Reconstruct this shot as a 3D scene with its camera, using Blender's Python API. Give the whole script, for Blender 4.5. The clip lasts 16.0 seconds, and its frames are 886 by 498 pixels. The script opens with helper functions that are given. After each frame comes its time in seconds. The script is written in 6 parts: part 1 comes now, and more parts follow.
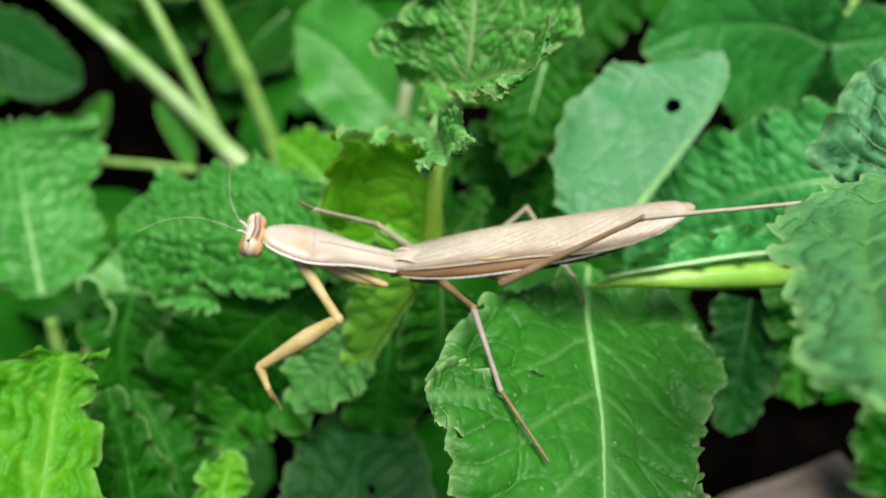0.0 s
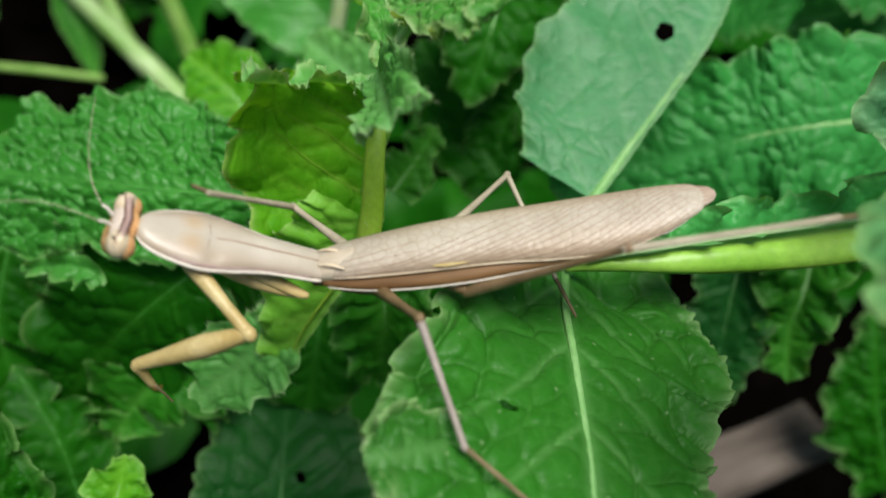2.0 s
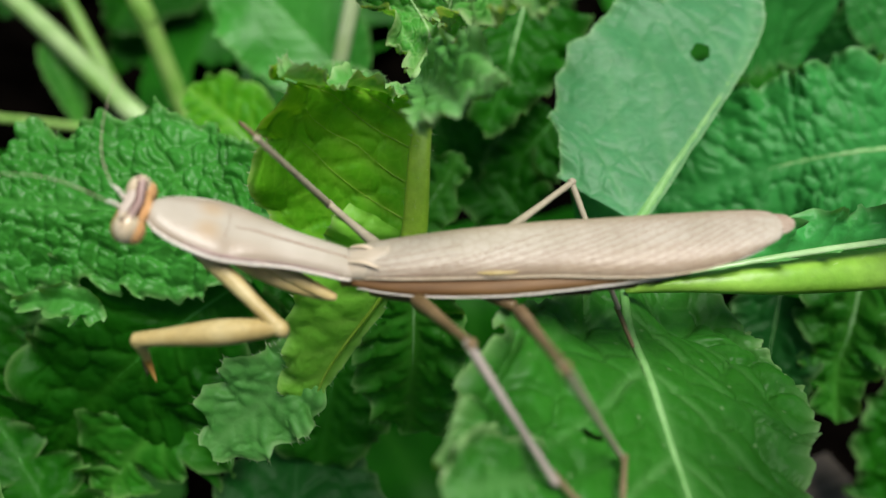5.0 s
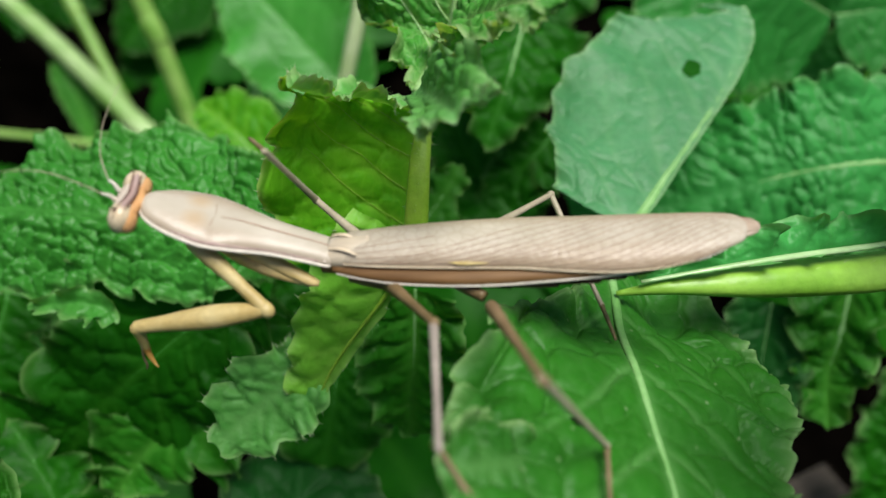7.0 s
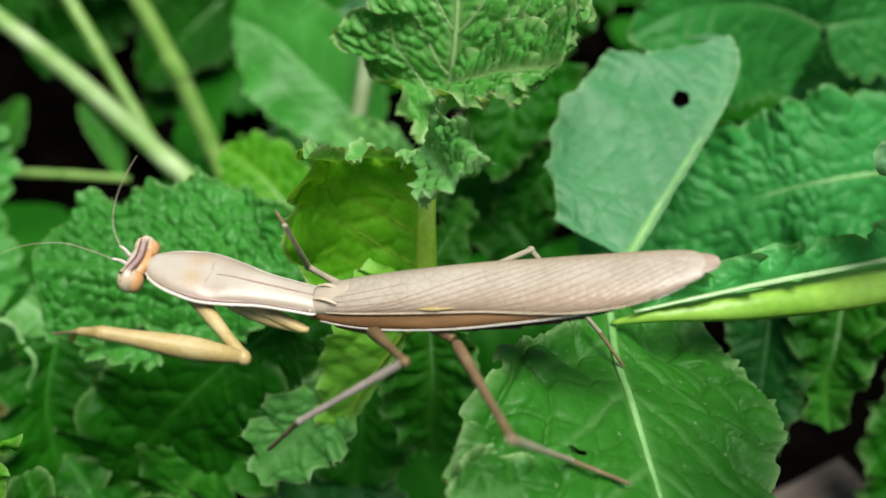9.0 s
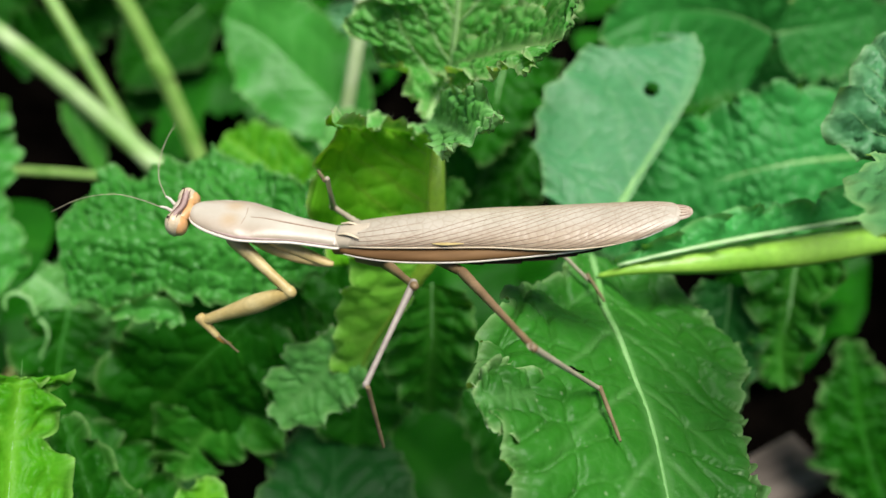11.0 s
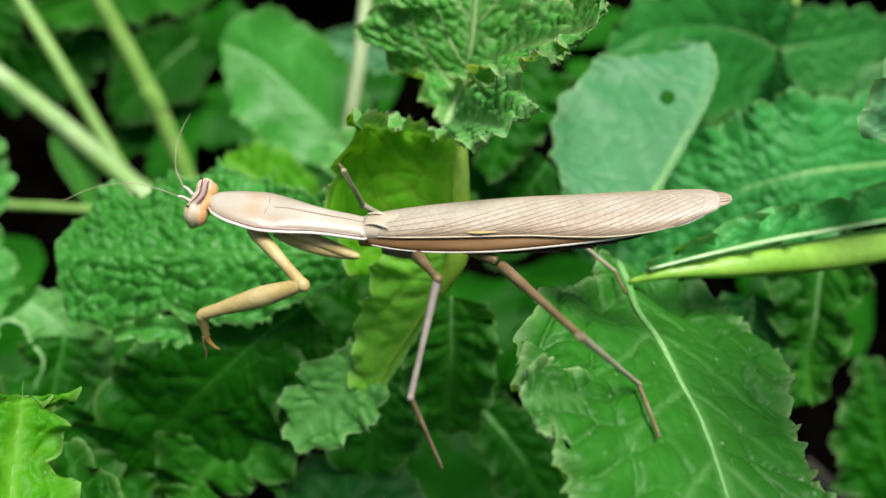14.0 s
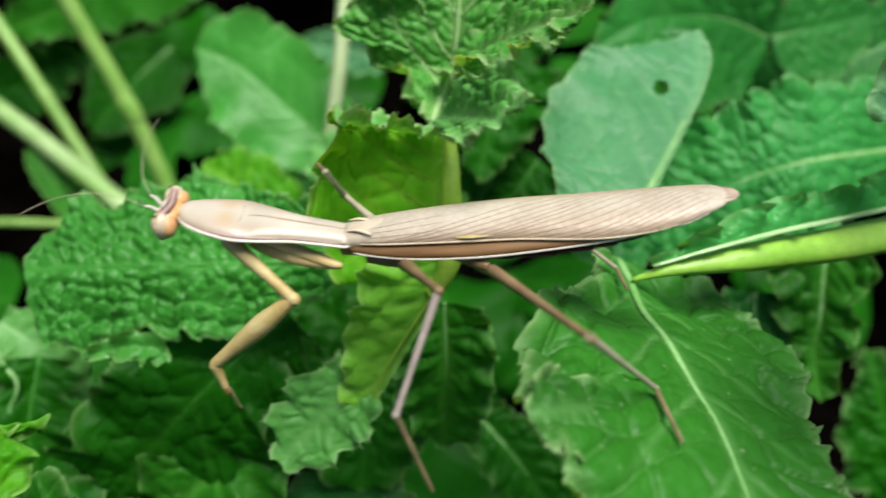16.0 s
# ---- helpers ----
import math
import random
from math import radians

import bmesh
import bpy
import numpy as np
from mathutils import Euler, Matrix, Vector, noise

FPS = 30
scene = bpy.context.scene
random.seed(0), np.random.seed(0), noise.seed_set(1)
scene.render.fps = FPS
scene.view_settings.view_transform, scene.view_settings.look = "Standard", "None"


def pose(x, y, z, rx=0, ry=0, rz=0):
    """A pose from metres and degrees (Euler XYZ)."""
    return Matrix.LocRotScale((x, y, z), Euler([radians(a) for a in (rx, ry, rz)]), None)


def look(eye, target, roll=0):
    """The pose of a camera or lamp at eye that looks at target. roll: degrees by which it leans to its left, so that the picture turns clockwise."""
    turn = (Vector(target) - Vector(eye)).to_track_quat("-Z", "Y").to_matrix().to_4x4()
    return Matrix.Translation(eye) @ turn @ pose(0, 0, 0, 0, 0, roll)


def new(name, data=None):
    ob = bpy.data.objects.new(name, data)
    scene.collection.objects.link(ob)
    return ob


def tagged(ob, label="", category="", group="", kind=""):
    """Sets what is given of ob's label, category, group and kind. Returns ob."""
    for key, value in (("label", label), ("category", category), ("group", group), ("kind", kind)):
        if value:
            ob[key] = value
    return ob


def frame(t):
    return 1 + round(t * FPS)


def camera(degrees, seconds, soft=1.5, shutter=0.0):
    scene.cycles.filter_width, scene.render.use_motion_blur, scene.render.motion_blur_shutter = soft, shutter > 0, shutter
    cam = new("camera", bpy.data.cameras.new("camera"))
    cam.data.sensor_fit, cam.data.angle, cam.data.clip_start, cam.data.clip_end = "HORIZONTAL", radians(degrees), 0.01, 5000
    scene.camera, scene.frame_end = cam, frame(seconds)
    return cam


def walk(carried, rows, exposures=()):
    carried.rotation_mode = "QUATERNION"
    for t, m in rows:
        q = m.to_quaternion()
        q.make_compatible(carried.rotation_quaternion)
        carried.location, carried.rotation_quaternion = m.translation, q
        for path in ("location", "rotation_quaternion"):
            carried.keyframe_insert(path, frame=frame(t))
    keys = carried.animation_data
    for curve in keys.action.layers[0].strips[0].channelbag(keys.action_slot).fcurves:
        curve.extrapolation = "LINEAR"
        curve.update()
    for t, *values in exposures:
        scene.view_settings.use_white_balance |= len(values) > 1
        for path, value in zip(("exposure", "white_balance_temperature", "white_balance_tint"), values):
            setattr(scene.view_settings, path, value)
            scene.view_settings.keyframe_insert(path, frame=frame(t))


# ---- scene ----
cam = camera(57.82, 16.0, shutter=0.5)
PATH = [
    (0.0, 0.0000, 0.0000, 0.3000, 35.00, -0.00, -0.00),
    (0.5, 0.0002, 0.0035, 0.2982, 34.67, 0.11, -1.34),
    (1.0, -0.0021, 0.0120, 0.3012, 32.60, -0.13, -1.21),
    (1.5, 0.0002, 0.0222, 0.2942, 28.85, -1.33, -0.78),
    (2.0, -0.0004, 0.0277, 0.2794, 27.86, -3.87, -1.88),
    (2.5, -0.0047, 0.0277, 0.2711, 30.36, -4.39, -2.27),
    (3.0, -0.0087, 0.0279, 0.2700, 31.27, -4.68, -2.23),
    (3.5, -0.0104, 0.0294, 0.2679, 31.56, -5.22, -2.22),
    (4.0, -0.0102, 0.0291, 0.2652, 31.98, -5.52, -2.74),
    (6.5, -0.0087, 0.0250, 0.2675, 33.80, -4.77, -3.38),
    (7.0, -0.0092, 0.0231, 0.2687, 34.17, -4.98, -2.94),
    (7.5, -0.0082, 0.0201, 0.2713, 34.42, -4.69, -2.75),
    (8.0, -0.0053, 0.0165, 0.2806, 34.54, -3.59, -2.60),
    (8.5, -0.0082, 0.0130, 0.2909, 34.29, -1.81, -2.55),
    (9.0, -0.0077, 0.0219, 0.2820, 34.23, -1.99, -4.27),
    (9.5, -0.0110, 0.0170, 0.2867, 33.68, -2.91, -5.16),
    (12.0, -0.0205, 0.0045, 0.2889, 37.49, -4.57, -6.40),
    (12.5, -0.0220, 0.0071, 0.2823, 38.47, -4.23, -6.99),
    (13.0, -0.0207, 0.0036, 0.2875, 39.68, -3.13, -7.33),
    (13.5, -0.0198, 0.0056, 0.2829, 39.19, -4.30, -7.43),
    (14.0, -0.0237, 0.0055, 0.2794, 38.70, -4.73, -7.42),
    (14.5, -0.0270, 0.0094, 0.3004, 38.26, -1.98, -8.42),
    (15.0, -0.0381, 0.0078, 0.2926, 37.68, -3.17, -7.48),
    (15.5, -0.0352, 0.0108, 0.2764, 38.25, -5.45, -8.02),
    (16.0, -0.0232, 0.0101, 0.2733, 39.16, -4.24, -9.45),
]
walk(cam, [(t, pose(x, y, z, rx, ry, rz)) for t, x, y, z, rx, ry, rz in PATH],
     exposures=[(0.0, 0.64), (1.0, 0.60), (2.0, 0.28), (3.0, 0.25), (8.0, 0.38), (9.5, 0.46), (12.0, 0.58), (16.0, 0.60)])

SKY, SUN = 0.052, 4.2
cam.data.dof.use_dof = True
cam.data.dof.focus_distance = 0.112
cam.data.dof.aperture_fstop = 14.0

# ---- world, sun ----
world = bpy.data.worlds.new("world")
scene.world = world
world.use_nodes = True
wn = world.node_tree.nodes
sky = wn.new("ShaderNodeTexSky")
sky.sky_type = "NISHITA"
sky.sun_disc = False
sky.sun_elevation = radians(80)
sky.sun_rotation = radians(72)
sky.air_density, sky.dust_density = 1.0, 2.0
wn["Background"].inputs[1].default_value = SKY
world.node_tree.links.new(sky.outputs[0], wn["Background"].inputs[0])
sun_data = bpy.data.lights.new("sun", "SUN")
sun_data.energy, sun_data.angle, sun_data.color = SUN, radians(34), (1.0, 0.98, 0.93)
sun = new("sun", sun_data)
sun.matrix_world = look((0.12, 0.14, 1.0), (0.0, 0.1, 0.15))


# ---- materials ----
def rgb(c):
    return (c[0], c[1], c[2], 1.0)


def material(name):
    m = bpy.data.materials.new(name)
    m.use_nodes = True
    nt = m.node_tree
    return m, nt, nt.nodes["Principled BSDF"], nt.links.new


def mixed(nt, kind="MIX"):
    n = nt.nodes.new("ShaderNodeMix")
    n.data_type, n.blend_type = "RGBA", kind
    return n


def textured(nt, kind, scale, detail=3.0, coords=None):
    n = nt.nodes.new(kind)
    n.inputs["Scale"].default_value = scale
    if "Detail" in n.inputs:
        n.inputs["Detail"].default_value = detail
    if coords is not None:
        nt.links.new(coords, n.inputs["Vector"])
    return n


def ramp(nt, fac, stops):
    n = nt.nodes.new("ShaderNodeValToRGB")
    els = n.color_ramp.elements
    els[0].position, els[0].color = stops[0][0], rgb(stops[0][1])
    els[1].position, els[1].color = stops[-1][0], rgb(stops[-1][1])
    for p, c in stops[1:-1]:
        e = els.new(p)
        e.color = rgb(c)
    nt.links.new(fac, n.inputs[0])
    return n


def leaf_material(name, dark, light, vein, rough=0.42, through_light=0.3, veins=0.55, spec=0.5, specks=0.0, web=0.16):
    """Living leaf: mottled green, paler veins, fine relief, light passing through it."""
    dark, light = (0.88 * dark[0], dark[1], 1.05 * dark[2]), (0.88 * light[0], light[1], 1.05 * light[2])
    spec, rough = 0.07 + 0.40 * spec, rough - 0.04
    m, nt, bsdf, link = material(name)
    co = nt.nodes.new("ShaderNodeTexCoord").outputs["Object"]
    big = textured(nt, "ShaderNodeTexNoise", 45.0, 4.0, co)
    fine = textured(nt, "ShaderNodeTexNoise", 420.0, 3.0, co)
    info = nt.nodes.new("ShaderNodeObjectInfo")
    col = ramp(nt, big.outputs[0], [(0.3, dark), (0.7, light)])
    speck = mixed(nt, "MULTIPLY")
    speck.inputs[0].default_value = 0.5
    tone = ramp(nt, fine.outputs[0], [(0.25, (0.6, 0.62, 0.55)), (0.75, (1.0, 1.0, 1.0))])
    link(col.outputs[0], speck.inputs[6])
    link(tone.outputs[0], speck.inputs[7])
    at = nt.nodes.new("ShaderNodeAttribute")
    at.attribute_name = "vein"
    amount = nt.nodes.new("ShaderNodeMath")
    amount.operation = "MULTIPLY"
    amount.inputs[1].default_value = veins
    link(at.outputs["Fac"], amount.inputs[0])
    ve = mixed(nt)
    link(amount.outputs[0], ve.inputs[0])
    link(speck.outputs[2], ve.inputs[6])
    ve.inputs[7].default_value = rgb(vein)
    warp = mixed(nt, "ADD")
    warp.inputs[0].default_value = 0.0016
    wob = textured(nt, "ShaderNodeTexNoise", 260.0, 2.0, co)
    link(co, warp.inputs[6])
    link(wob.outputs[1], warp.inputs[7])
    net = textured(nt, "ShaderNodeTexVoronoi", 340.0, 0.0, warp.outputs[2])
    net.feature = "DISTANCE_TO_EDGE"
    lines = ramp(nt, net.outputs[0], [(0.0, (web, web, web)), (0.09, (0, 0, 0))])
    webbed = mixed(nt)
    link(lines.outputs[0], webbed.inputs[0])
    link(ve.outputs[2], webbed.inputs[6])
    webbed.inputs[7].default_value = rgb([0.5 * light[k] + 0.5 * vein[k] for k in range(3)])
    ve = webbed
    rim = nt.nodes.new("ShaderNodeAttribute")
    rim.attribute_name = "rim"
    edge = mixed(nt)
    link(rim.outputs["Fac"], edge.inputs[0])
    link(ve.outputs[2], edge.inputs[6])
    edge.inputs[7].default_value = rgb((vein[0] * 0.5 + 0.18, vein[1] * 0.5 + 0.25, vein[2] * 0.5 + 0.11))
    last = edge.outputs[2]
    if specks:
        dot = textured(nt, "ShaderNodeTexVoronoi", 330.0, 0.0, co)
        spot = ramp(nt, dot.outputs[0], [(0.0, (specks, specks, specks)), (0.13, (0, 0, 0))])
        pale = mixed(nt)
        link(spot.outputs[0], pale.inputs[0])
        link(last, pale.inputs[6])
        pale.inputs[7].default_value = (0.42, 0.58, 0.3, 1.0)
        last = pale.outputs[2]
    hue = nt.nodes.new("ShaderNodeHueSaturation")
    vary = nt.nodes.new("ShaderNodeMapRange")
    vary.inputs[3].default_value, vary.inputs[4].default_value = 0.85, 1.12
    link(info.outputs["Random"], vary.inputs[0])
    link(vary.outputs[0], hue.inputs["Value"])
    link(last, hue.inputs["Color"])
    link(hue.outputs[0], bsdf.inputs["Base Color"])
    bsdf.inputs["Roughness"].default_value = rough
    bsdf.inputs["Specular IOR Level"].default_value = spec
    bump = nt.nodes.new("ShaderNodeBump")
    bump.inputs["Strength"].default_value, bump.inputs["Distance"].default_value = 0.4, 0.0003
    mixh = nt.nodes.new("ShaderNodeMath")
    mixh.operation = "ADD"
    sunk = ramp(nt, net.outputs[0], [(0.0, (0, 0, 0)), (0.3, (0.5, 0.5, 0.5))])
    link(sunk.outputs[0], mixh.inputs[0])
    grain = textured(nt, "ShaderNodeTexNoise", 1300.0, 4.0, co)
    both = nt.nodes.new("ShaderNodeMath")
    both.operation = "ADD"
    link(fine.outputs[0], both.inputs[0])
    link(grain.outputs[0], both.inputs[1])
    link(both.outputs[0], mixh.inputs[1])
    link(mixh.outputs[0], bump.inputs["Height"])
    link(bump.outputs[0], bsdf.inputs["Normal"])
    tr = nt.nodes.new("ShaderNodeBsdfTranslucent")
    gl = mixed(nt, "MULTIPLY")
    gl.inputs[0].default_value = 1.0
    link(hue.outputs[0], gl.inputs[6])
    gl.inputs[7].default_value = (1.5, 1.25, 0.35, 1.0)
    link(gl.outputs[2], tr.inputs["Color"])
    ms = nt.nodes.new("ShaderNodeMixShader")
    ms.inputs[0].default_value = through_light
    link(bsdf.outputs[0], ms.inputs[1])
    link(tr.outputs[0], ms.inputs[2])
    link(ms.outputs[0], nt.nodes["Material Output"].inputs["Surface"])
    return m


def plain_material(name, a, b, rough=0.5, scale=300.0, bump_d=0.0003, spec=0.4, stretch=(1, 1, 1)):
    m, nt, bsdf, link = material(name)
    tc = nt.nodes.new("ShaderNodeTexCoord").outputs["Object"]
    mp = nt.nodes.new("ShaderNodeMapping")
    mp.inputs["Scale"].default_value = stretch
    link(tc, mp.inputs[0])
    co = mp.outputs[0]
    n1 = textured(nt, "ShaderNodeTexNoise", scale, 4.0, co)
    n2 = textured(nt, "ShaderNodeTexNoise", scale * 6, 3.0, co)
    col = ramp(nt, n1.outputs[0], [(0.3, a), (0.7, b)])
    sp = mixed(nt, "MULTIPLY")
    sp.inputs[0].default_value = 0.4
    tone = ramp(nt, n2.outputs[0], [(0.3, (0.6, 0.6, 0.6)), (0.7, (1.0, 1.0, 1.0))])
    link(col.outputs[0], sp.inputs[6])
    link(tone.outputs[0], sp.inputs[7])
    link(sp.outputs[2], bsdf.inputs["Base Color"])
    bsdf.inputs["Roughness"].default_value = rough
    bsdf.inputs["Specular IOR Level"].default_value = spec
    bump = nt.nodes.new("ShaderNodeBump")
    bump.inputs["Strength"].default_value, bump.inputs["Distance"].default_value = 0.5, bump_d
    link(n2.outputs[0], bump.inputs["Height"])
    link(bump.outputs[0], bsdf.inputs["Normal"])
    return m


MAT = {
    "mid": leaf_material("leaf_mid_green", (0.0160, 0.1400, 0.0050), (0.0340, 0.2280, 0.0095), (0.12, 0.40, 0.05), rough=0.46, spec=0.14, veins=0.4, specks=0.5),
    "broad": leaf_material("leaf_broad_green", (0.022, 0.145, 0.007), (0.042, 0.225, 0.016), (0.16, 0.38, 0.11), rough=0.46, spec=0.35, veins=0.45, specks=0.5, web=0.1),
    "crisp": leaf_material("leaf_crinkled_green", (0.075, 0.35, 0.03), (0.14, 0.50, 0.075), (0.40, 0.62, 0.24), rough=0.40, spec=0.4, veins=0.75, specks=0.4, web=0.6, through_light=0.42),
    "pale": leaf_material("leaf_bluish_green", (0.062, 0.235, 0.075), (0.120, 0.335, 0.140), (0.19, 0.42, 0.18), rough=0.42, spec=0.35, veins=0.3, specks=0.25),
    "near": leaf_material("leaf_cool_green", (0.055, 0.20, 0.050), (0.115, 0.30, 0.105), (0.15, 0.42, 0.10), rough=0.42, spec=0.3, veins=0.35, specks=0.4),
    # Two darker copies of the bluish leaf, full and half shade put into colour.
    "shade_blue": leaf_material("leaf_bluish_green_shade_darkened", (0.0085, 0.072, 0.009), (0.017, 0.125, 0.016), (0.03, 0.16, 0.03), rough=0.45, spec=0.15, veins=0.3),
    "half_shade_blue": leaf_material("leaf_shaded_bluish_green", (0.018, 0.145, 0.018), (0.038, 0.24, 0.035), (0.05, 0.23, 0.05), rough=0.45, spec=0.2, veins=0.3),
    # deep: leaf green darkened, shade put into the colour of inner and low leaves.
    "deep": leaf_material("leaf_green_shade_darkened", (0.0058, 0.0760, 0.0012), (0.0145, 0.1360, 0.0030), (0.04, 0.22, 0.015), rough=0.48, spec=0.1, veins=0.4),
    "lime": leaf_material("leaf_yellow_green", (0.0480, 0.2500, 0.0040), (0.0960, 0.3650, 0.0080), (0.22, 0.5, 0.04), rough=0.46, through_light=0.3, spec=0.15, veins=0.4, specks=0.6),
    "gold": leaf_material("leaf_young_lime", (0.13, 0.46, 0.012), (0.27, 0.64, 0.022), (0.42, 0.70, 0.08), rough=0.5, through_light=0.45, spec=0.12, veins=0.35),
    # Lime lightened so the stalk's wing looks lit despite the mantis's shadow.
    "lit_lime": leaf_material("leaf_lime_lit", (0.20, 0.56, 0.030), (0.30, 0.68, 0.060), (0.40, 0.70, 0.12), rough=0.46, through_light=0.3, spec=0.3, veins=0.4),
    "young": leaf_material("leaf_young_green", (0.07, 0.30, 0.035), (0.15, 0.44, 0.085), (0.24, 0.52, 0.16), rough=0.42, through_light=0.3, spec=0.3, veins=0.35),
    "savoy": leaf_material("leaf_blistered_green", (0.034, 0.215, 0.016), (0.075, 0.350, 0.042), (0.10, 0.36, 0.06), rough=0.42, veins=0.3, spec=0.62),
    "gloss": leaf_material("leaf_glossy_blue_green", (0.0299, 0.2520, 0.0330), (0.0690, 0.3840, 0.0770), (0.09, 0.36, 0.10), rough=0.42, veins=0.25, spec=0.35),
    "withered": leaf_material("leaf_withered_ochre", (0.10, 0.085, 0.015), (0.20, 0.165, 0.04), (0.36, 0.30, 0.12), rough=0.6, spec=0.1, veins=0.3),
    "frost": leaf_material("leaf_bluish_bloom", (0.0560, 0.2580, 0.0300), (0.1760, 0.4440, 0.0900), (0.25, 0.5, 0.22), rough=0.38, veins=0.35, spec=0.22, specks=0.4),
}
M_STEM = plain_material("stem_green", (0.16, 0.36, 0.05), (0.30, 0.5, 0.12), 0.4, 120.0, 0.0003, 0.5, (1, 1, 1))
M_STALK = plain_material("stalk_lime", (0.17, 0.40, 0.025), (0.30, 0.54, 0.07), 0.4, 90.0, 0.0003, 0.5)
# Whitish green for the highlight drawn along the front leaf's stalk.
M_STALK_GLINT = plain_material("stalk_glint_pale", (0.27, 0.47, 0.17), (0.42, 0.60, 0.31), 0.3, 120.0, 0.0002, 0.6)
M_STEM_LIT = plain_material("stem_light", (0.17, 0.37, 0.06), (0.45, 0.60, 0.29), 0.35, 55.0, 0.0003, 0.5)
M_STEM_PALE = plain_material("stem_pale", (0.34, 0.46, 0.2), (0.5, 0.6, 0.34), 0.4, 150.0, 0.0003)
M_RIB = plain_material("rib_pale_green", (0.14, 0.36, 0.085), (0.25, 0.47, 0.17), 0.45, 200.0)
M_RIB_DARK = plain_material("rib_dark_green", (0.04, 0.22, 0.025), (0.07, 0.3, 0.04), 0.5, 200.0)
M_VEIN_PALE = plain_material("vein_pale_green", (0.27, 0.50, 0.15), (0.42, 0.62, 0.28), 0.5, 200.0)
M_VEIN_LIME = plain_material("vein_lime", (0.22, 0.42, 0.02), (0.33, 0.52, 0.05), 0.5, 200.0)
# Soil colour taken far below its own tone to stand in for leaf shade.
M_SOIL = plain_material("soil_shade_blackened", (0.0006, 0.0005, 0.0004), (0.0022, 0.0017, 0.0013), 1.0, 60.0, 0.004, 0.0)
M_WOOD = plain_material("weathered_wood", (0.045, 0.035, 0.027), (0.165, 0.135, 0.11), 0.85, 110.0, 0.0015, 0.2, (0.14, 1.6, 1.6))


# ---- geometry helpers ----
def part(name, bm, mat, parent=None, label="", smooth=True):
    me = bpy.data.meshes.new(name)
    bm.to_mesh(me)
    bm.free()
    for p in me.polygons:
        p.use_smooth = smooth
    me.materials.append(mat)
    ob = new(name, me)
    if parent:
        ob.parent = parent
    return tagged(ob, label)


def spline(pts, n):
    """Catmull-Rom curve through the points, n samples."""
    p = np.array(pts, float)
    p = np.vstack([2 * p[0] - p[1], p, 2 * p[-1] - p[-2]])
    k = len(p) - 3
    out = []
    for q in np.linspace(0, k, n):
        i = min(int(q), k - 1)
        f = q - i
        a, b, c, d = p[i:i + 4]
        out.append(0.5 * (2 * b + (c - a) * f + (2 * a - 5 * b + 4 * c - d) * f * f + (3 * b - a - 3 * c + d) * f ** 3))
    return np.array(out)


def unit(v):
    return v / np.maximum(np.linalg.norm(v, axis=-1, keepdims=True), 1e-9)


def tube(pts, radii, n=24, sides=10, up=(0, 0, 1), flat=1.0, ridge=0.0):
    """A round or flattened stalk along a curve."""
    c = spline(pts, n)
    r = np.interp(np.linspace(0, 1, n), np.linspace(0, 1, len(radii)), radii)
    t = unit(np.gradient(c, axis=0))
    a = unit(np.cross(t, np.array(up, float) + 1e-4))
    b = np.cross(a, t)
    bm = bmesh.new()
    rings = []
    for i in range(n):
        ring = []
        for k in range(sides):
            w = 2 * math.pi * k / sides
            rr = r[i] * (1 + ridge * math.cos(5 * w))
            ring.append(bm.verts.new(c[i] + a[i] * math.cos(w) * rr + b[i] * math.sin(w) * rr * flat))
        rings.append(ring)
    for i in range(n - 1):
        for k in range(sides):
            bm.faces.new((rings[i][k], rings[i][(k + 1) % sides], rings[i + 1][(k + 1) % sides], rings[i + 1][k]))
    bm.faces.new(rings[0][::-1])
    bm.faces.new(rings[-1])
    return bm


def wave(x, seed, octaves=3):
    """Smooth one-dimensional noise between about -1 and 1."""
    rng = np.random.RandomState(seed)
    out, amp = np.zeros_like(x), 1.0
    for o in range(octaves):
        tab = rng.uniform(-1, 1, 512)
        q = x * 2 ** o + 37.3 * o
        i = np.floor(q).astype(int)
        f = q - i
        f = f * f * (3 - 2 * f)
        out += amp * (tab[i % 512] * (1 - f) + tab[(i + 1) % 512] * f)
        amp *= 0.5
    return out / 1.6


def cells(x, y, size, seed):
    """Nearest and second nearest distance to jittered points, in units of size."""
    rng = np.random.RandomState(seed)
    jx, jy = rng.uniform(0.1, 0.9, (64, 64)), rng.uniform(0.1, 0.9, (64, 64))
    gx, gy = x / size, y / size
    ix, iy = np.floor(gx).astype(int), np.floor(gy).astype(int)
    f1, f2 = np.full(x.shape, 9.0), np.full(x.shape, 9.0)
    for dx in (-1, 0, 1):
        for dy in (-1, 0, 1):
            cx, cy = ix + dx, iy + dy
            d = np.hypot(cx + jx[cx % 64, cy % 64] - gx, cy + jy[cx % 64, cy % 64] - gy)
            f2 = np.minimum(f2, np.maximum(d, f1))
            f1 = np.minimum(f1, d)
    return f1, f2


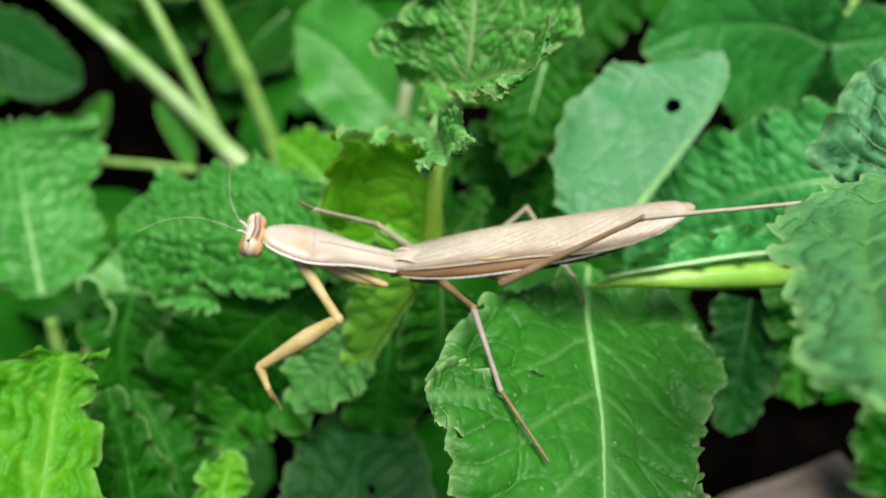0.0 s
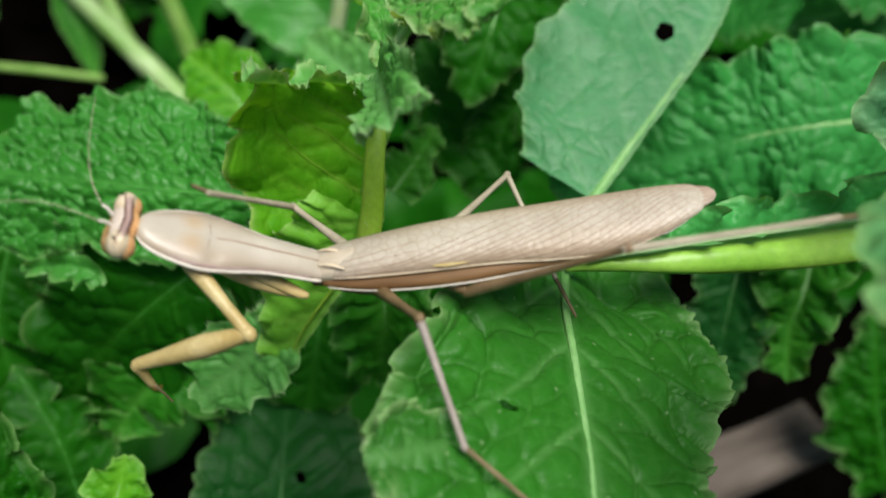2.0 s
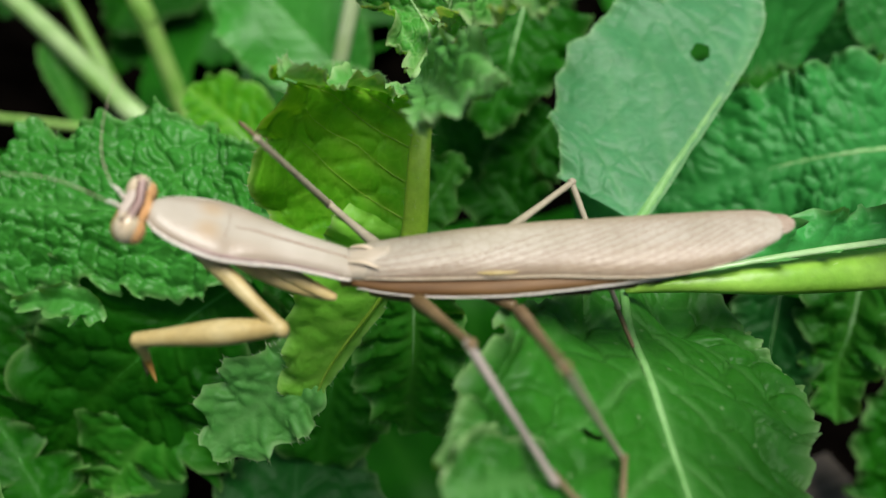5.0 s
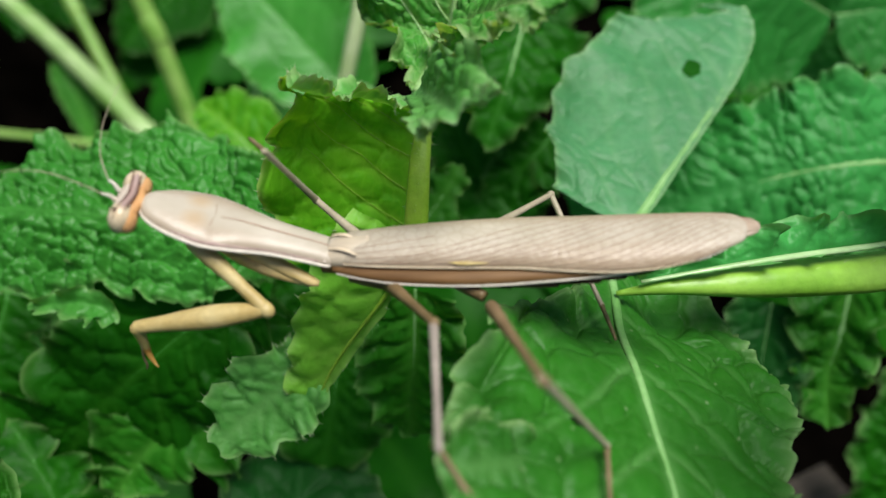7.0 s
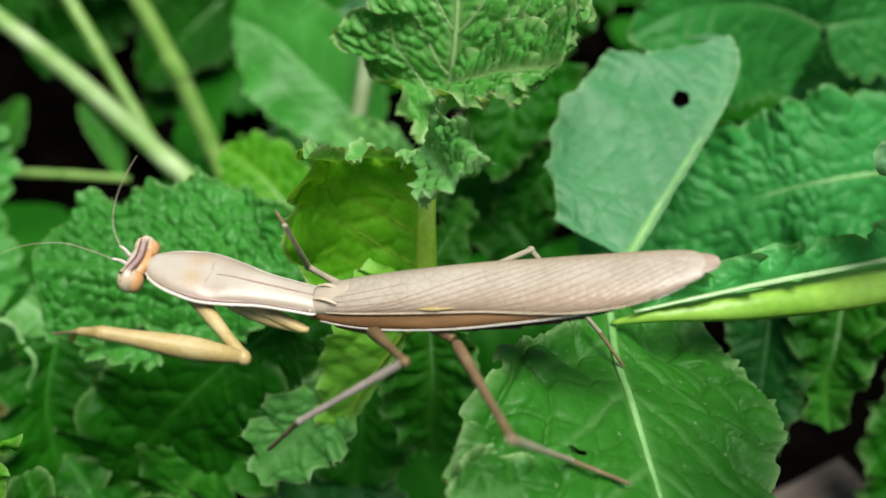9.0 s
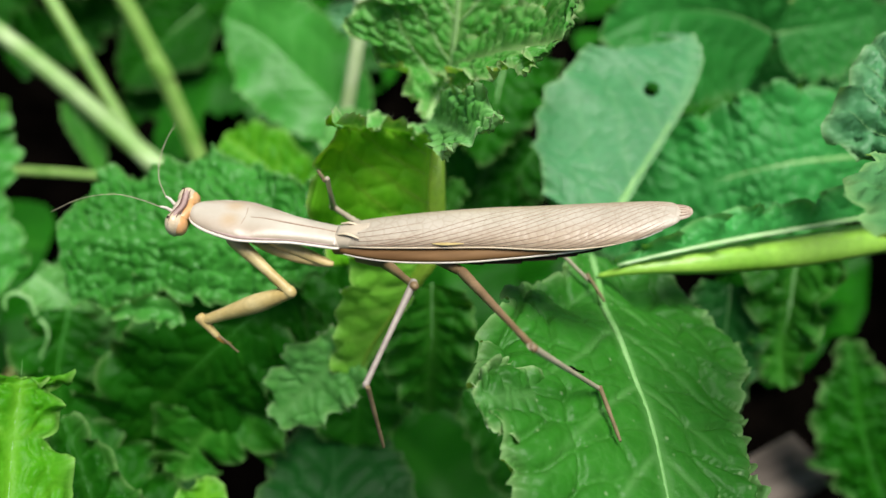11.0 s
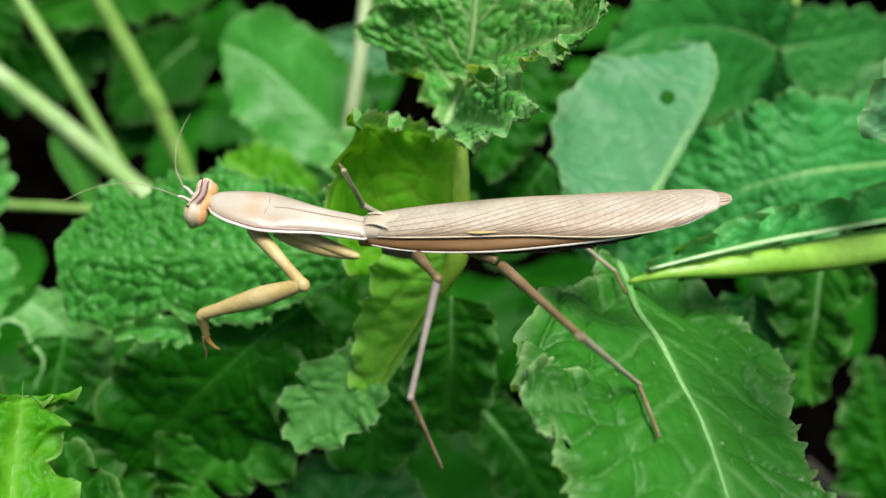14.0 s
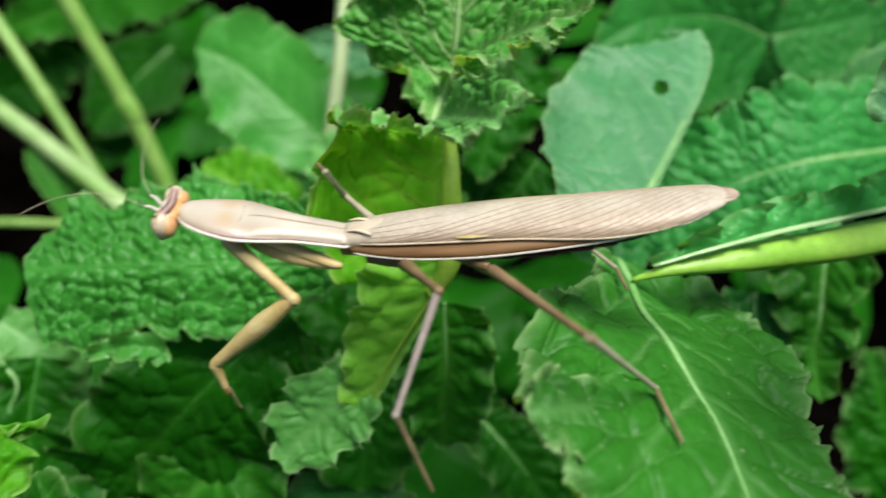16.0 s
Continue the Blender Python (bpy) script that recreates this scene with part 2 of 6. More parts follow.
def blade(name, spine, up, left, right, parent, mat, lift=(10, 10), curl=(0, 0), ruffle=0.0, waves=5.0, teeth=0.06, dent=(0.0048, 0.0014),
          bulge=0.0006, cell=0.005, slope=0.8, laterals=7, holes=(), seed=1, res=0.00055, label="", veined=0.0,
          lobe=0.009, frill=0.0005, bloom=(0.13, 0.0018), end=0.0, pucker=0.0, bumps=(), groove_width=0.0005, fine_relief=0.5, bristles=0):
    """A leaf blade round its midrib. left, right: half widths at even steps from base to tip; lift: degrees by which the sides rise,
    one number or several from base to tip; curl: their further bend over 30 mm; bumps: (along, across, reach along, reach across, height);
    holes: (along, across, radius along, radius across); bristles: pale hairs along the edge."""
    length = np.linalg.norm(np.diff(spline(spine, 60), axis=0), axis=1).sum()
    wide = max(max(left), max(right))
    nu = int(min(220, max(24, length / res)))
    nv = int(min(100, max(10, wide / res)))
    q = np.linspace(0, 1, nu)
    u = 0.75 * q + 0.25 * (1 - np.cos(math.pi * q)) / 2
    c = spline(spine, 400)
    ax = np.linspace(0, 1, 400)
    s = np.stack([np.interp(u, ax, c[:, k]) for k in range(3)], 1)
    t = unit(np.gradient(s, axis=0))
    upv = np.array(up, float)
    n = unit(upv - (t @ upv)[:, None] * t)
    b = np.cross(t, n)
    arc = u * length
    verts, vein, rim = [], [], []
    cols = []
    for side, ws, li, cu in ((-1, left, lift[0], curl[0]), (1, right, lift[1], curl[1])):
        w2 = np.array(ws, float) ** 2
        if len(ws) > 15:
            w = np.interp(np.linspace(0, 1, nu * 4), np.linspace(0, 1, len(ws)), ws)
            w[3:-3] = np.convolve(w, np.ones(7) / 7, "valid")
        else:
            w = np.sqrt(np.maximum(spline(np.stack([w2, w2, w2], 1), nu * 4)[:, 0], 0))
        w = np.interp(u, np.linspace(0, 1, nu * 4), w)
        rise = np.interp(u, np.linspace(0, 1, np.size(li)), np.atleast_1d(li))
        lobes = wave(arc / 0.011 + 11 * side, seed + 5 + side, 2)
        step = arc / dent[0] + 0.6 * wave(arc / 0.006, seed + 8 + side, 1)
        saw = step - np.floor(step)
        saw = np.where(saw < 0.72, saw / 0.72, (1 - saw) / 0.28) - 0.5
        deep = dent[1] * (0.65 + 0.6 * wave(arc / 0.008, seed + 21 + side, 1))
        span = w * (1 + teeth * lobes) + (saw * deep + 0.0003 * wave(arc * 900, seed + 9 + side, 2)) * np.clip(w / 0.004, 0, 1)
        scallop = np.abs(np.sin(math.pi * (arc / lobe + 0.45 * wave(arc / lobe * 0.8, seed + 31 + side, 2)))) ** 0.6
        span = span + 0.02 * teeth * (scallop - 0.7) * np.clip(w / 0.008, 0, 1) * (1 + 0.7 * wave(arc / 0.016, seed + 41 + side, 1))
        span = np.maximum(span, 0.0)
        crimp = frill * np.sin(arc / 0.0033 * 2 * math.pi + 5 * wave(arc / 0.005, seed + 51 + side, 2)) * np.clip(w / 0.006, 0, 1)
        vs = np.linspace(0, 1, nv + 1)
        vs = vs if side > 0 else vs[1:][::-1]
        phase = waves * u * 2 * math.pi + 2.5 * wave(u * waves, seed + 3 * side, 2)
        for v in vs:
            y = span * v
            ang = np.radians(rise + cu * y / 0.03)
            hgt = y * np.sin(ang) + ruffle * v ** 2.2 * np.sin(phase) * np.clip(w / (0.4 * wide), 0, 1)
            shift = ruffle * 0.5 * v ** 3 * np.cos(phase * 1.3 + 1.0)
            yy = y * np.cos(ang)
            ly = yy * side
            sy = y * side
            wx = 0.22 * cell * np.sin(arc * 1.1 / cell + 2.3 * np.sin(sy * 0.9 / cell + seed)) + 0.1 * cell * np.sin(arc * 2.9 / cell + sy * 2.1 / cell)
            wy = 0.22 * cell * np.sin(sy * 1.2 / cell + 2.1 * np.sin(arc * 0.8 / cell + 1.7 * seed)) + 0.1 * cell * np.sin(sy * 3.1 / cell - arc * 1.6 / cell)
            f1, f2 = cells((arc - 0.35 * slope * y + wx) * 1.25, sy + wy, cell, seed)
            g1, g2 = cells(arc + 0.4 * wx + 0.0006 * np.sin(sy * 900), sy + 0.4 * wy, cell * 0.38, seed + 2)
            groove = 1 - np.exp(-(f2 - f1) * cell / groove_width)
            dome = 0.62 * groove + 0.38 * np.clip(1.1 - 1.25 * f1, 0, 1)
            fined = 0.5 * (1 - np.exp(-(g2 - g1) * cell * 0.38 / (0.6 * groove_width))) + 0.5 * np.clip(1.1 - 1.3 * g1, 0, 1)
            lat = (arc / length * laterals - slope * y / length * laterals + 0.02 * np.sin(y * 300))
            dl = np.abs(lat - np.round(lat)) * length / laterals
            lv = np.exp(-(dl / 0.0009) ** 2) * np.clip(1.15 - v, 0, 1)
            mid = np.exp(-(yy / 0.0011) ** 2)
            swell = bulge * (1 + pucker * min(1.0, max(0.0, (v - 0.4) / 0.35)))
            off = np.clip(y / 0.003, 0, 1)
            hgt = hgt + (2.3 * swell * (dome - 0.6) + fine_relief * swell * (fined - 0.5) - 0.9 * bulge * lv) * off - 0.5 * bulge * mid + crimp * np.exp(-(span - y) / 0.0022)
            for bu, bv, ru, rv, bh in bumps:
                hgt = hgt + bh * np.exp(-((u - bu) / ru) ** 2 - ((side * v - bv) / rv) ** 2)
            if end:
                back = end * float(0.9 + 1.1 * wave(np.array([y[-1] / 0.0068 + 5.3 * seed]), seed + 61, 2)[0] + 0.22 * wave(np.array([y[-1] / 0.0011]), seed + 62, 1)[0])
                shift = shift - back * np.clip((u - 0.7) / 0.3, 0, 1) ** 2
                hgt = hgt + frill * np.sin(y / 0.0035 * 2 * math.pi + seed) * np.exp(-(length - arc) / 0.003)
            verts.append(s + b * (side * yy)[:, None] + n * hgt[:, None] + t * shift[:, None])
            vein.append(np.clip(np.maximum.reduce([mid, lv * 0.9, 0.2 * (1 - np.clip((f2 - f1) * 5, 0, 1)), 0.12 * (1 - np.clip((g2 - g1) * 4, 0, 1))]), 0, 1))
            rim.append(0.42 * np.exp(-((span - y) / 0.0005) ** 2) + bloom[0] * np.exp(-((span - y) / bloom[1]) ** 2) + (0.7 * np.exp(-((length - arc) / 0.0009) ** 2) if end else 0.0))
            cols.append(side * v)
    m = len(verts)
    co = np.stack(verts, 1).reshape(-1, 3)
    idx = np.arange(nu * m).reshape(nu, m)
    quads = np.stack([idx[:-1, :-1], idx[:-1, 1:], idx[1:, 1:], idx[1:, :-1]], -1).reshape(-1, 4)
    if holes:
        grid = co.reshape(nu, m, 3)
        vcol = np.array(cols)
        uu, vv = np.repeat(u, m), np.tile(vcol, nu)
        for hu, hv, ru, rv in holes:
            du, dv = (uu - hu) / ru, (vv - hv) / rv
            ang = np.arctan2(dv, du)
            edge = 1 + 0.12 * np.sin(2 * ang + seed) + 0.07 * np.sin(5 * ang)
            r = np.hypot(du, dv) / edge
            quads = quads[~np.all(r[quads] < 1, axis=1)]
            for k in np.where(r < 1)[0]:
                tu, tv = hu + ru * edge[k] * math.cos(ang[k]), hv + rv * edge[k] * math.sin(ang[k])
                i = int(np.clip(np.searchsorted(u, tu) - 1, 0, nu - 2))
                j = int(np.clip(np.searchsorted(vcol, tv) - 1, 0, m - 2))
                fu = (tu - u[i]) / max(1e-9, u[i + 1] - u[i])
                fv = (tv - vcol[j]) / max(1e-9, vcol[j + 1] - vcol[j])
                co[k] = (grid[i, j] * (1 - fu) + grid[i + 1, j] * fu) * (1 - fv) + (grid[i, j + 1] * (1 - fu) + grid[i + 1, j + 1] * fu) * fv
    me = bpy.data.meshes.new(name)
    me.from_pydata(co.tolist(), [], quads.tolist())
    for key, val in (("vein", vein), ("rim", rim)):
        at = me.attributes.new(key, "FLOAT", "POINT")
        at.data.foreach_set("value", np.stack(val, 1).reshape(-1).astype(np.float32))
    me.polygons.foreach_set("use_smooth", [True] * len(me.polygons))
    me.materials.append(MAT[mat])
    me.update()
    ob = new(name, me)
    if parent:
        ob.parent = parent
    tagged(ob, label)
    if bristles:
        rng = np.random.RandomState(seed)
        grid = np.stack(verts, 1)
        bm = bmesh.new()
        for k in range(bristles):
            i = rng.randint(int(0.1 * nu), nu)
            j, inner = ((0, 2), (m - 1, m - 3))[k % 2]
            d = unit(unit(grid[i, j] - grid[i, inner]) + 0.35 * rng.normal(size=3) + 0.3 * n[i])
            root, tip = grid[i, j] - 0.0003 * d, grid[i, j] + rng.uniform(0.0005, 0.0011) * d
            e, f = 0.00006 * t[i], 0.00006 * n[i]
            hv = [bm.verts.new(p) for p in (root + e, root - e, root + f, tip)]
            for a, c2, g in ((0, 1, 3), (1, 2, 3), (2, 0, 3)):
                bm.faces.new((hv[a], hv[c2], hv[g]))
        tagged(part("bristles", bm, M_STEM_PALE, ob), "fine pale bristles", kind="stuff")
    if veined:
        grid = np.stack(verts, 1)
        half = nv
        for side, ws in ((-1, left), (1, right)):
            for k in range(1, laterals):
                vs = np.linspace(0.0, 0.82, 14)
                at_u, pts = k / laterals, []
                for v in vs:
                    span = float(np.interp(at_u, np.linspace(0, 1, len(ws)), ws)) * v
                    uu = k / laterals + slope * span / length
                    if uu > 0.97:
                        break
                    at_u = uu
                    i = int(np.argmin(np.abs(u - uu)))
                    j = int(round(half + side * v * nv))
                    pts.append(grid[i, min(max(j, 0), m - 1)] + n[i] * (veined * 0.5 + 0.3 * bulge))
                if len(pts) > 5 and max(ws) > 0.006:
                    pts = np.array(pts)
                    pts[1:-1] = (pts[:-2] + 2 * pts[1:-1] + pts[2:]) / 4
                    part("side_vein", tube(pts[::2], (veined, veined * 0.7, veined * 0.3), 16, 6, up), M_VEIN_LIME if mat == "gold" else M_VEIN_PALE if mat == "crisp" else M_RIB, parent)
    return ob


def midrib(spine, up, radius, parent, mat, taper=0.15, sink=0.3, to=1.0, flat=0.6, drop=0.0):
    c = spline(spine, 60)[: max(4, int(60 * to))]
    upv = np.array(up, float)
    t = unit(np.gradient(c, axis=0))
    n = unit(upv - (t @ upv)[:, None] * t)
    c = c - n * (radius * sink + drop)
    return part("midrib", tube(c[::3] if len(c) > 12 else c, (radius, radius * (0.5 + taper / 2), radius * taper), 30, 8, up, flat), mat, parent)


def hairs(path, count, reach, length, seed, parent):
    """Fine pale bristles standing off a stalk."""
    rng = np.random.RandomState(seed)
    c = spline(path, 200)
    t = unit(np.gradient(c, axis=0))
    bm = bmesh.new()
    for k in range(count):
        i = rng.randint(4, 196)
        d = np.cross(t[i], unit(rng.normal(size=3)))
        d = d / max(1e-6, np.linalg.norm(d))
        root = c[i] + d * reach * 0.8
        tip = c[i] + d * (reach + length * rng.uniform(0.5, 1.1)) + t[i] * length * rng.uniform(-0.4, 0.4)
        e = np.cross(t[i], d) * 0.00006
        f = t[i] * 0.00006
        v = [bm.verts.new(q) for q in (root + e, root - e, root + f, tip)]
        for a, b, g in ((0, 1, 3), (1, 2, 3), (2, 0, 3)):
            bm.faces.new((v[a], v[b], v[g]))
    return part("hairs", bm, M_STEM_PALE, parent, "fine pale bristles")


def leaf(label, spine, up, left, right, mat="mid", stalk=None, rib=0.0008, **kw):
    thing = tagged(new("mustard_leaf"), label, "leaf", "leaves of the plants")
    blade("blade", spine, up, left, right, thing, mat, **kw)
    if rib:
        bold = mat == "broad"
        midrib(spine, up, rib, thing, M_RIB_DARK if mat in ("deep", "savoy") and rib < 0.0007 else M_RIB, 0.4 if bold else 0.15, 0.2 if bold else 0.3, drop=0.5 * kw.get("bulge", 0.0006))
    if stalk:
        pts, r = stalk
        part("stalk", tube(pts, r, 36, 14, up, 0.85, 0.04), M_STALK if r[-1] > 0.003 else M_STEM, thing)
    return thing


# ---- ground and board ----
def ground():
    n = 60
    near = np.linspace(-0.45, 0.45, n)
    xs = np.concatenate([[-60, -8, -2, -0.8], near, [0.8, 2, 8, 60]])
    ys = np.concatenate([[-60, -8, -2, -0.8], near, [0.8, 2, 8, 60]]) + 0.15
    bm = bmesh.new()
    grid = []
    for x in xs:
        row = []
        for y in ys:
            z = 0.009 * noise.noise(Vector((x * 30, y * 30, 0))) + 0.005 * noise.noise(Vector((x * 90, y * 90, 3))) - 0.03
            row.append(bm.verts.new((x, y, z if abs(x) < 0.7 and abs(y) < 0.8 else -0.03)))
        grid.append(row)
    for i in range(len(xs) - 1):
        for j in range(len(ys) - 1):
            bm.faces.new((grid[i][j], grid[i + 1][j], grid[i + 1][j + 1], grid[i][j + 1]))
    return tagged(part("ground", bm, M_SOIL), "bare soil below the leaves, coloured near black for their shade", "soil", kind="structure")


def board():
    """Weathered plank with a split, uneven end, lying on the soil."""
    bm = bmesh.new()
    rings = []
    for i in range(26):
        f = i / 25
        x = -0.19 + 0.19 * f
        ring = []
        for k, (y, z) in enumerate(((0, 0), (0, 0.050), (0.001, 0.052), (0.010, 0.0515), (0.019, 0.052), (0.020, 0.050), (0.020, 0))):
            dx = 0.004 * noise.noise(Vector((y * 300, z * 200, 1))) if i == 25 else 0.0
            dz = 0.0012 * noise.noise(Vector((x * 60, y * 250, k))) if z > 0 else 0
            dy = 0.0009 * noise.noise(Vector((x * 50, k * 3.1, 7)))
            ring.append(bm.verts.new((x + dx, y + dy, z + dz)))
        rings.append(ring)
    for i in range(25):
        for k in range(7):
            bm.faces.new((rings[i][k], rings[i][(k + 1) % 7], rings[i + 1][(k + 1) % 7], rings[i + 1][k]))
    bm.faces.new(rings[0])
    bm.faces.new(rings[-1])
    bmesh.ops.recalc_face_normals(bm, faces=bm.faces)
    ob = part("wooden_board", bm, M_WOOD, smooth=False)
    ob.matrix_world = pose(0.1480, 0.0856, -0.026, 0, 0, 19)
    return tagged(ob, "grey-brown weathered wooden board lying on the soil", "board")


ground()
board()

# ---- the lobed leaf that the mantis climbs over ----
lobed = tagged(new("mustard_leaf"), "crinkled bright green lobed mustard leaf with frilled edges", "leaf", "leaves of the plants")
blade('end_lobe', [(-0.0009, 0.1131, 0.1790), (0.0017, 0.1195, 0.1786), (0.0046, 0.1251, 0.1800), (0.0054, 0.1277, 0.1855), (0.0060, 0.1311, 0.1916), (0.0064, 0.1360, 0.1975), (0.0071, 0.1453, 0.2028), (0.0084, 0.1585, 0.2059)], (-0.03, -0.74, 0.67),
     (0.0019, 0.0022, 0.0033, 0.0057, 0.0088, 0.0113, 0.0138, 0.0161, 0.0177, 0.0207, 0.0231, 0.0231, 0.0199, 0.0155, 0.0179, 0.0120, 0.0120, 0.0126, 0.0136, 0.0136, 0.0132, 0.0112, 0.0085, 0.0040), (0.0010, 0.0019, 0.0018, 0.0017, 0.0015, 0.0031, 0.0051, 0.0073, 0.0086, 0.0096, 0.0112, 0.0122, 0.0133, 0.0192, 0.0228, 0.0216, 0.0244, 0.0260, 0.0249, 0.0231, 0.0190, 0.0144, 0.0085, 0.0040), lobed, 'crisp', lift=(-14, 30), curl=(-6, 0), ruffle=0.0024, waves=6.0, teeth=0.08, lobe=0.011, bloom=(0.45, 0.0012), frill=0.0004, pucker=1.2, bulge=0.0005, cell=0.0029, laterals=6, dent=(0.0026, 0.0008), veined=0.00016, slope=1.6, res=0.00042, label='crinkled end lobe with pale veins', seed=17)
blade('side_lobe', [(-0.0017, 0.1057, 0.1877), (-0.0007, 0.0939, 0.1978), (-0.0000, 0.0836, 0.2065), (0.0002, 0.0795, 0.2085)], (-0.20, -0.62, 0.76),
      (0.0022, 0.0059, 0.0059, 0.0036), (0.0013, 0.0040, 0.0043, 0.0028), lobed, 'frost', lift=(15, 5), ruffle=0.001, waves=2.0, teeth=0.1, lobe=0.006, frill=0.0004, dent=(0.0026, 0.0008), bulge=0.0009, cell=0.0026, end=0.002, res=0.00035, laterals=4, bristles=60, label='curled pale side lobe', seed=24)
blade('fore_lobe', [(0.0040, 0.1262, 0.1800), (0.0062, 0.1190, 0.1885), (0.0098, 0.1075, 0.2010), (0.0136, 0.0955, 0.2130), (0.0146, 0.0925, 0.2165)], (-0.62, 0.28, 0.73),
      (0.0030, 0.0070, 0.0085, 0.0078, 0.0040), (0.0020, 0.0055, 0.0080, 0.0088, 0.0050), lobed, 'crisp', lift=(14, 14), ruffle=0.0016, waves=3.0, teeth=0.08, lobe=0.008, frill=0.0004, dent=(0.0026, 0.0008), bloom=(0.45, 0.0010), bulge=0.0007, cell=0.003, end=0.002, res=0.0004, laterals=5, bristles=70, label='crinkled lobe with a curled rim', seed=19)
blade('wing_blade', [(-0.0019, 0.0924, 0.1621), (-0.0016, 0.0985, 0.1676), (-0.0014, 0.1046, 0.1730), (-0.0009, 0.1086, 0.1771), (0.0000, 0.1122, 0.1808)], (0.01, -0.64, 0.77),
     (0.0187, 0.0200, 0.0213, 0.0244, 0.0263, 0.0271, 0.0265, 0.0285, 0.0251, 0.0267, 0.0301, 0.0330), (0.0011, 0.0015, 0.0017, 0.0017, 0.0021, 0.0024, 0.0024, 0.0022, 0.0018), lobed, 'gold', lift=((0, 0, 8, 18, 24), 10), curl=(28, 0), ruffle=0.0014, waves=3.0, teeth=0.12, lobe=0.011, dent=(0.003, 0.0008), frill=0.0006, bloom=(0.5, 0.0009), end=0.0032, bulge=0.0005, cell=0.006, res=0.0004, laterals=6, slope=0.5, veined=9e-05, bristles=90, label='yellow-green wing with a toothed edge', seed=31)
blade('frilled_edge', [(-0.0002, 0.1083, 0.1805), (-0.0054, 0.1068, 0.1831), (-0.0100, 0.1033, 0.1880), (-0.0148, 0.0998, 0.1917), (-0.0182, 0.0955, 0.1972)], (-0.05, 0.35, 0.93),
      (0.0010, 0.0022, 0.0030, 0.0024, 0.0030, 0.0026, 0.0008), (0.0008, 0.0022, 0.0014, 0.0026, 0.0012, 0.0024, 0.0008), lobed, 'young', lift=(25, 25), ruffle=0.0012, waves=2.5, teeth=0.08, lobe=0.007, frill=0.0005, dent=(0.0024, 0.0008), bulge=0.0006, cell=0.0022, res=0.00035, bloom=(0.5, 0.0008), bristles=70, label='pale frilled upper edge', seed=33)
blade('lower_wing', [(-0.0015, 0.0861, 0.1772), (-0.0064, 0.0818, 0.1681), (-0.0136, 0.0771, 0.1562), (-0.0176, 0.0732, 0.1462)], (0.06, -0.50, 0.86),
      (0.0008, 0.0012, 0.0014, 0.0008), (0.0100, 0.0115, 0.0074, 0.0020), lobed, 'lit_lime', lift=(5, 5), ruffle=0.001, teeth=0.1, bulge=0.0004, bristles=70, label='narrow yellow-green wing along the stalk', seed=38)
blade('basal_lobe', [(-0.0156, 0.0785, 0.1536), (-0.0214, 0.0757, 0.1516), (-0.0262, 0.0728, 0.1483), (-0.0315, 0.0690, 0.1456)], (0.14, -0.44, 0.89),
      (0.0041, 0.0072, 0.0084, 0.0068, 0.0014), (0.0041, 0.0070, 0.0077, 0.0068, 0.0014), lobed, 'young', lift=(5, 5), ruffle=0.0012, waves=3.0, teeth=0.12, lobe=0.0065, frill=0.0005, bulge=0.0004, cell=0.003, res=0.0004, dent=(0.003, 0.0012), bristles=60, label='light green toothed basal lobe', seed=45)
part('midrib', tube([(0.0001, 0.1057, 0.1874), (-0.0014, 0.0941, 0.1858), (-0.0023, 0.0850, 0.1770), (-0.0053, 0.0824, 0.1703)], (0.0007, 0.0014, 0.0018, 0.0014), 40, 12, flat=0.6), M_VEIN_LIME, lobed)
part('end_rib', tube([(-0.0009, 0.1131, 0.1790), (0.0017, 0.1195, 0.1786), (0.0046, 0.1251, 0.1800), (0.0054, 0.1277, 0.1855), (0.0060, 0.1311, 0.1916), (0.0064, 0.1360, 0.1975), (0.0071, 0.1453, 0.2028), (0.0084, 0.1585, 0.2059)], (0.0008, 0.00045, 0.0003, 0.0002), 40), M_VEIN_PALE, lobed)
part('lower_rib', tube([(-0.0047, 0.0827, 0.1718), (-0.0064, 0.0816, 0.1685), (-0.0135, 0.0769, 0.1567), (-0.0170, 0.0732, 0.1462)], (0.0005, 0.0003, 0.0002, 0.0001), 40), M_VEIN_LIME, lobed)

# ---- leaves round it ----
leaf('smooth bluish green leaf with one round hole', [(0.0368, 0.1012, 0.1589), (0.0416, 0.1076, 0.1596), (0.0448, 0.1119, 0.1602), (0.0540, 0.1238, 0.1619), (0.0604, 0.1328, 0.1633), (0.0648, 0.1411, 0.1647), (0.0670, 0.1485, 0.1659), (0.0676, 0.1524, 0.1666)], (-0.05, -0.14, 0.99),
     (0.0157, 0.0161, 0.0174, 0.0191, 0.0207, 0.0224, 0.0234, 0.0239, 0.0243, 0.0268, 0.0267, 0.0291, 0.0266, 0.0262, 0.0267, 0.0268, 0.0262, 0.0257, 0.0249, 0.0205, 0.0184, 0.0175, 0.0165, 0.0117, 0.0068, 0.0019, 0.0099, 0.0010), (0.0008, 0.0012, 0.0014, 0.0012, 0.0012, 0.0014, 0.0020, 0.0026, 0.0022, 0.0004), lift=(0, 0), dent=(0.005, 0.0004), mat='pale', holes=((0.58, -0.27, 0.032, 0.075),), ruffle=0.0012, waves=3.0, teeth=0.03, bulge=0.00024, cell=0.0075, rib=0.0011, groove_width=0.0006, fine_relief=0.3, seed=52)
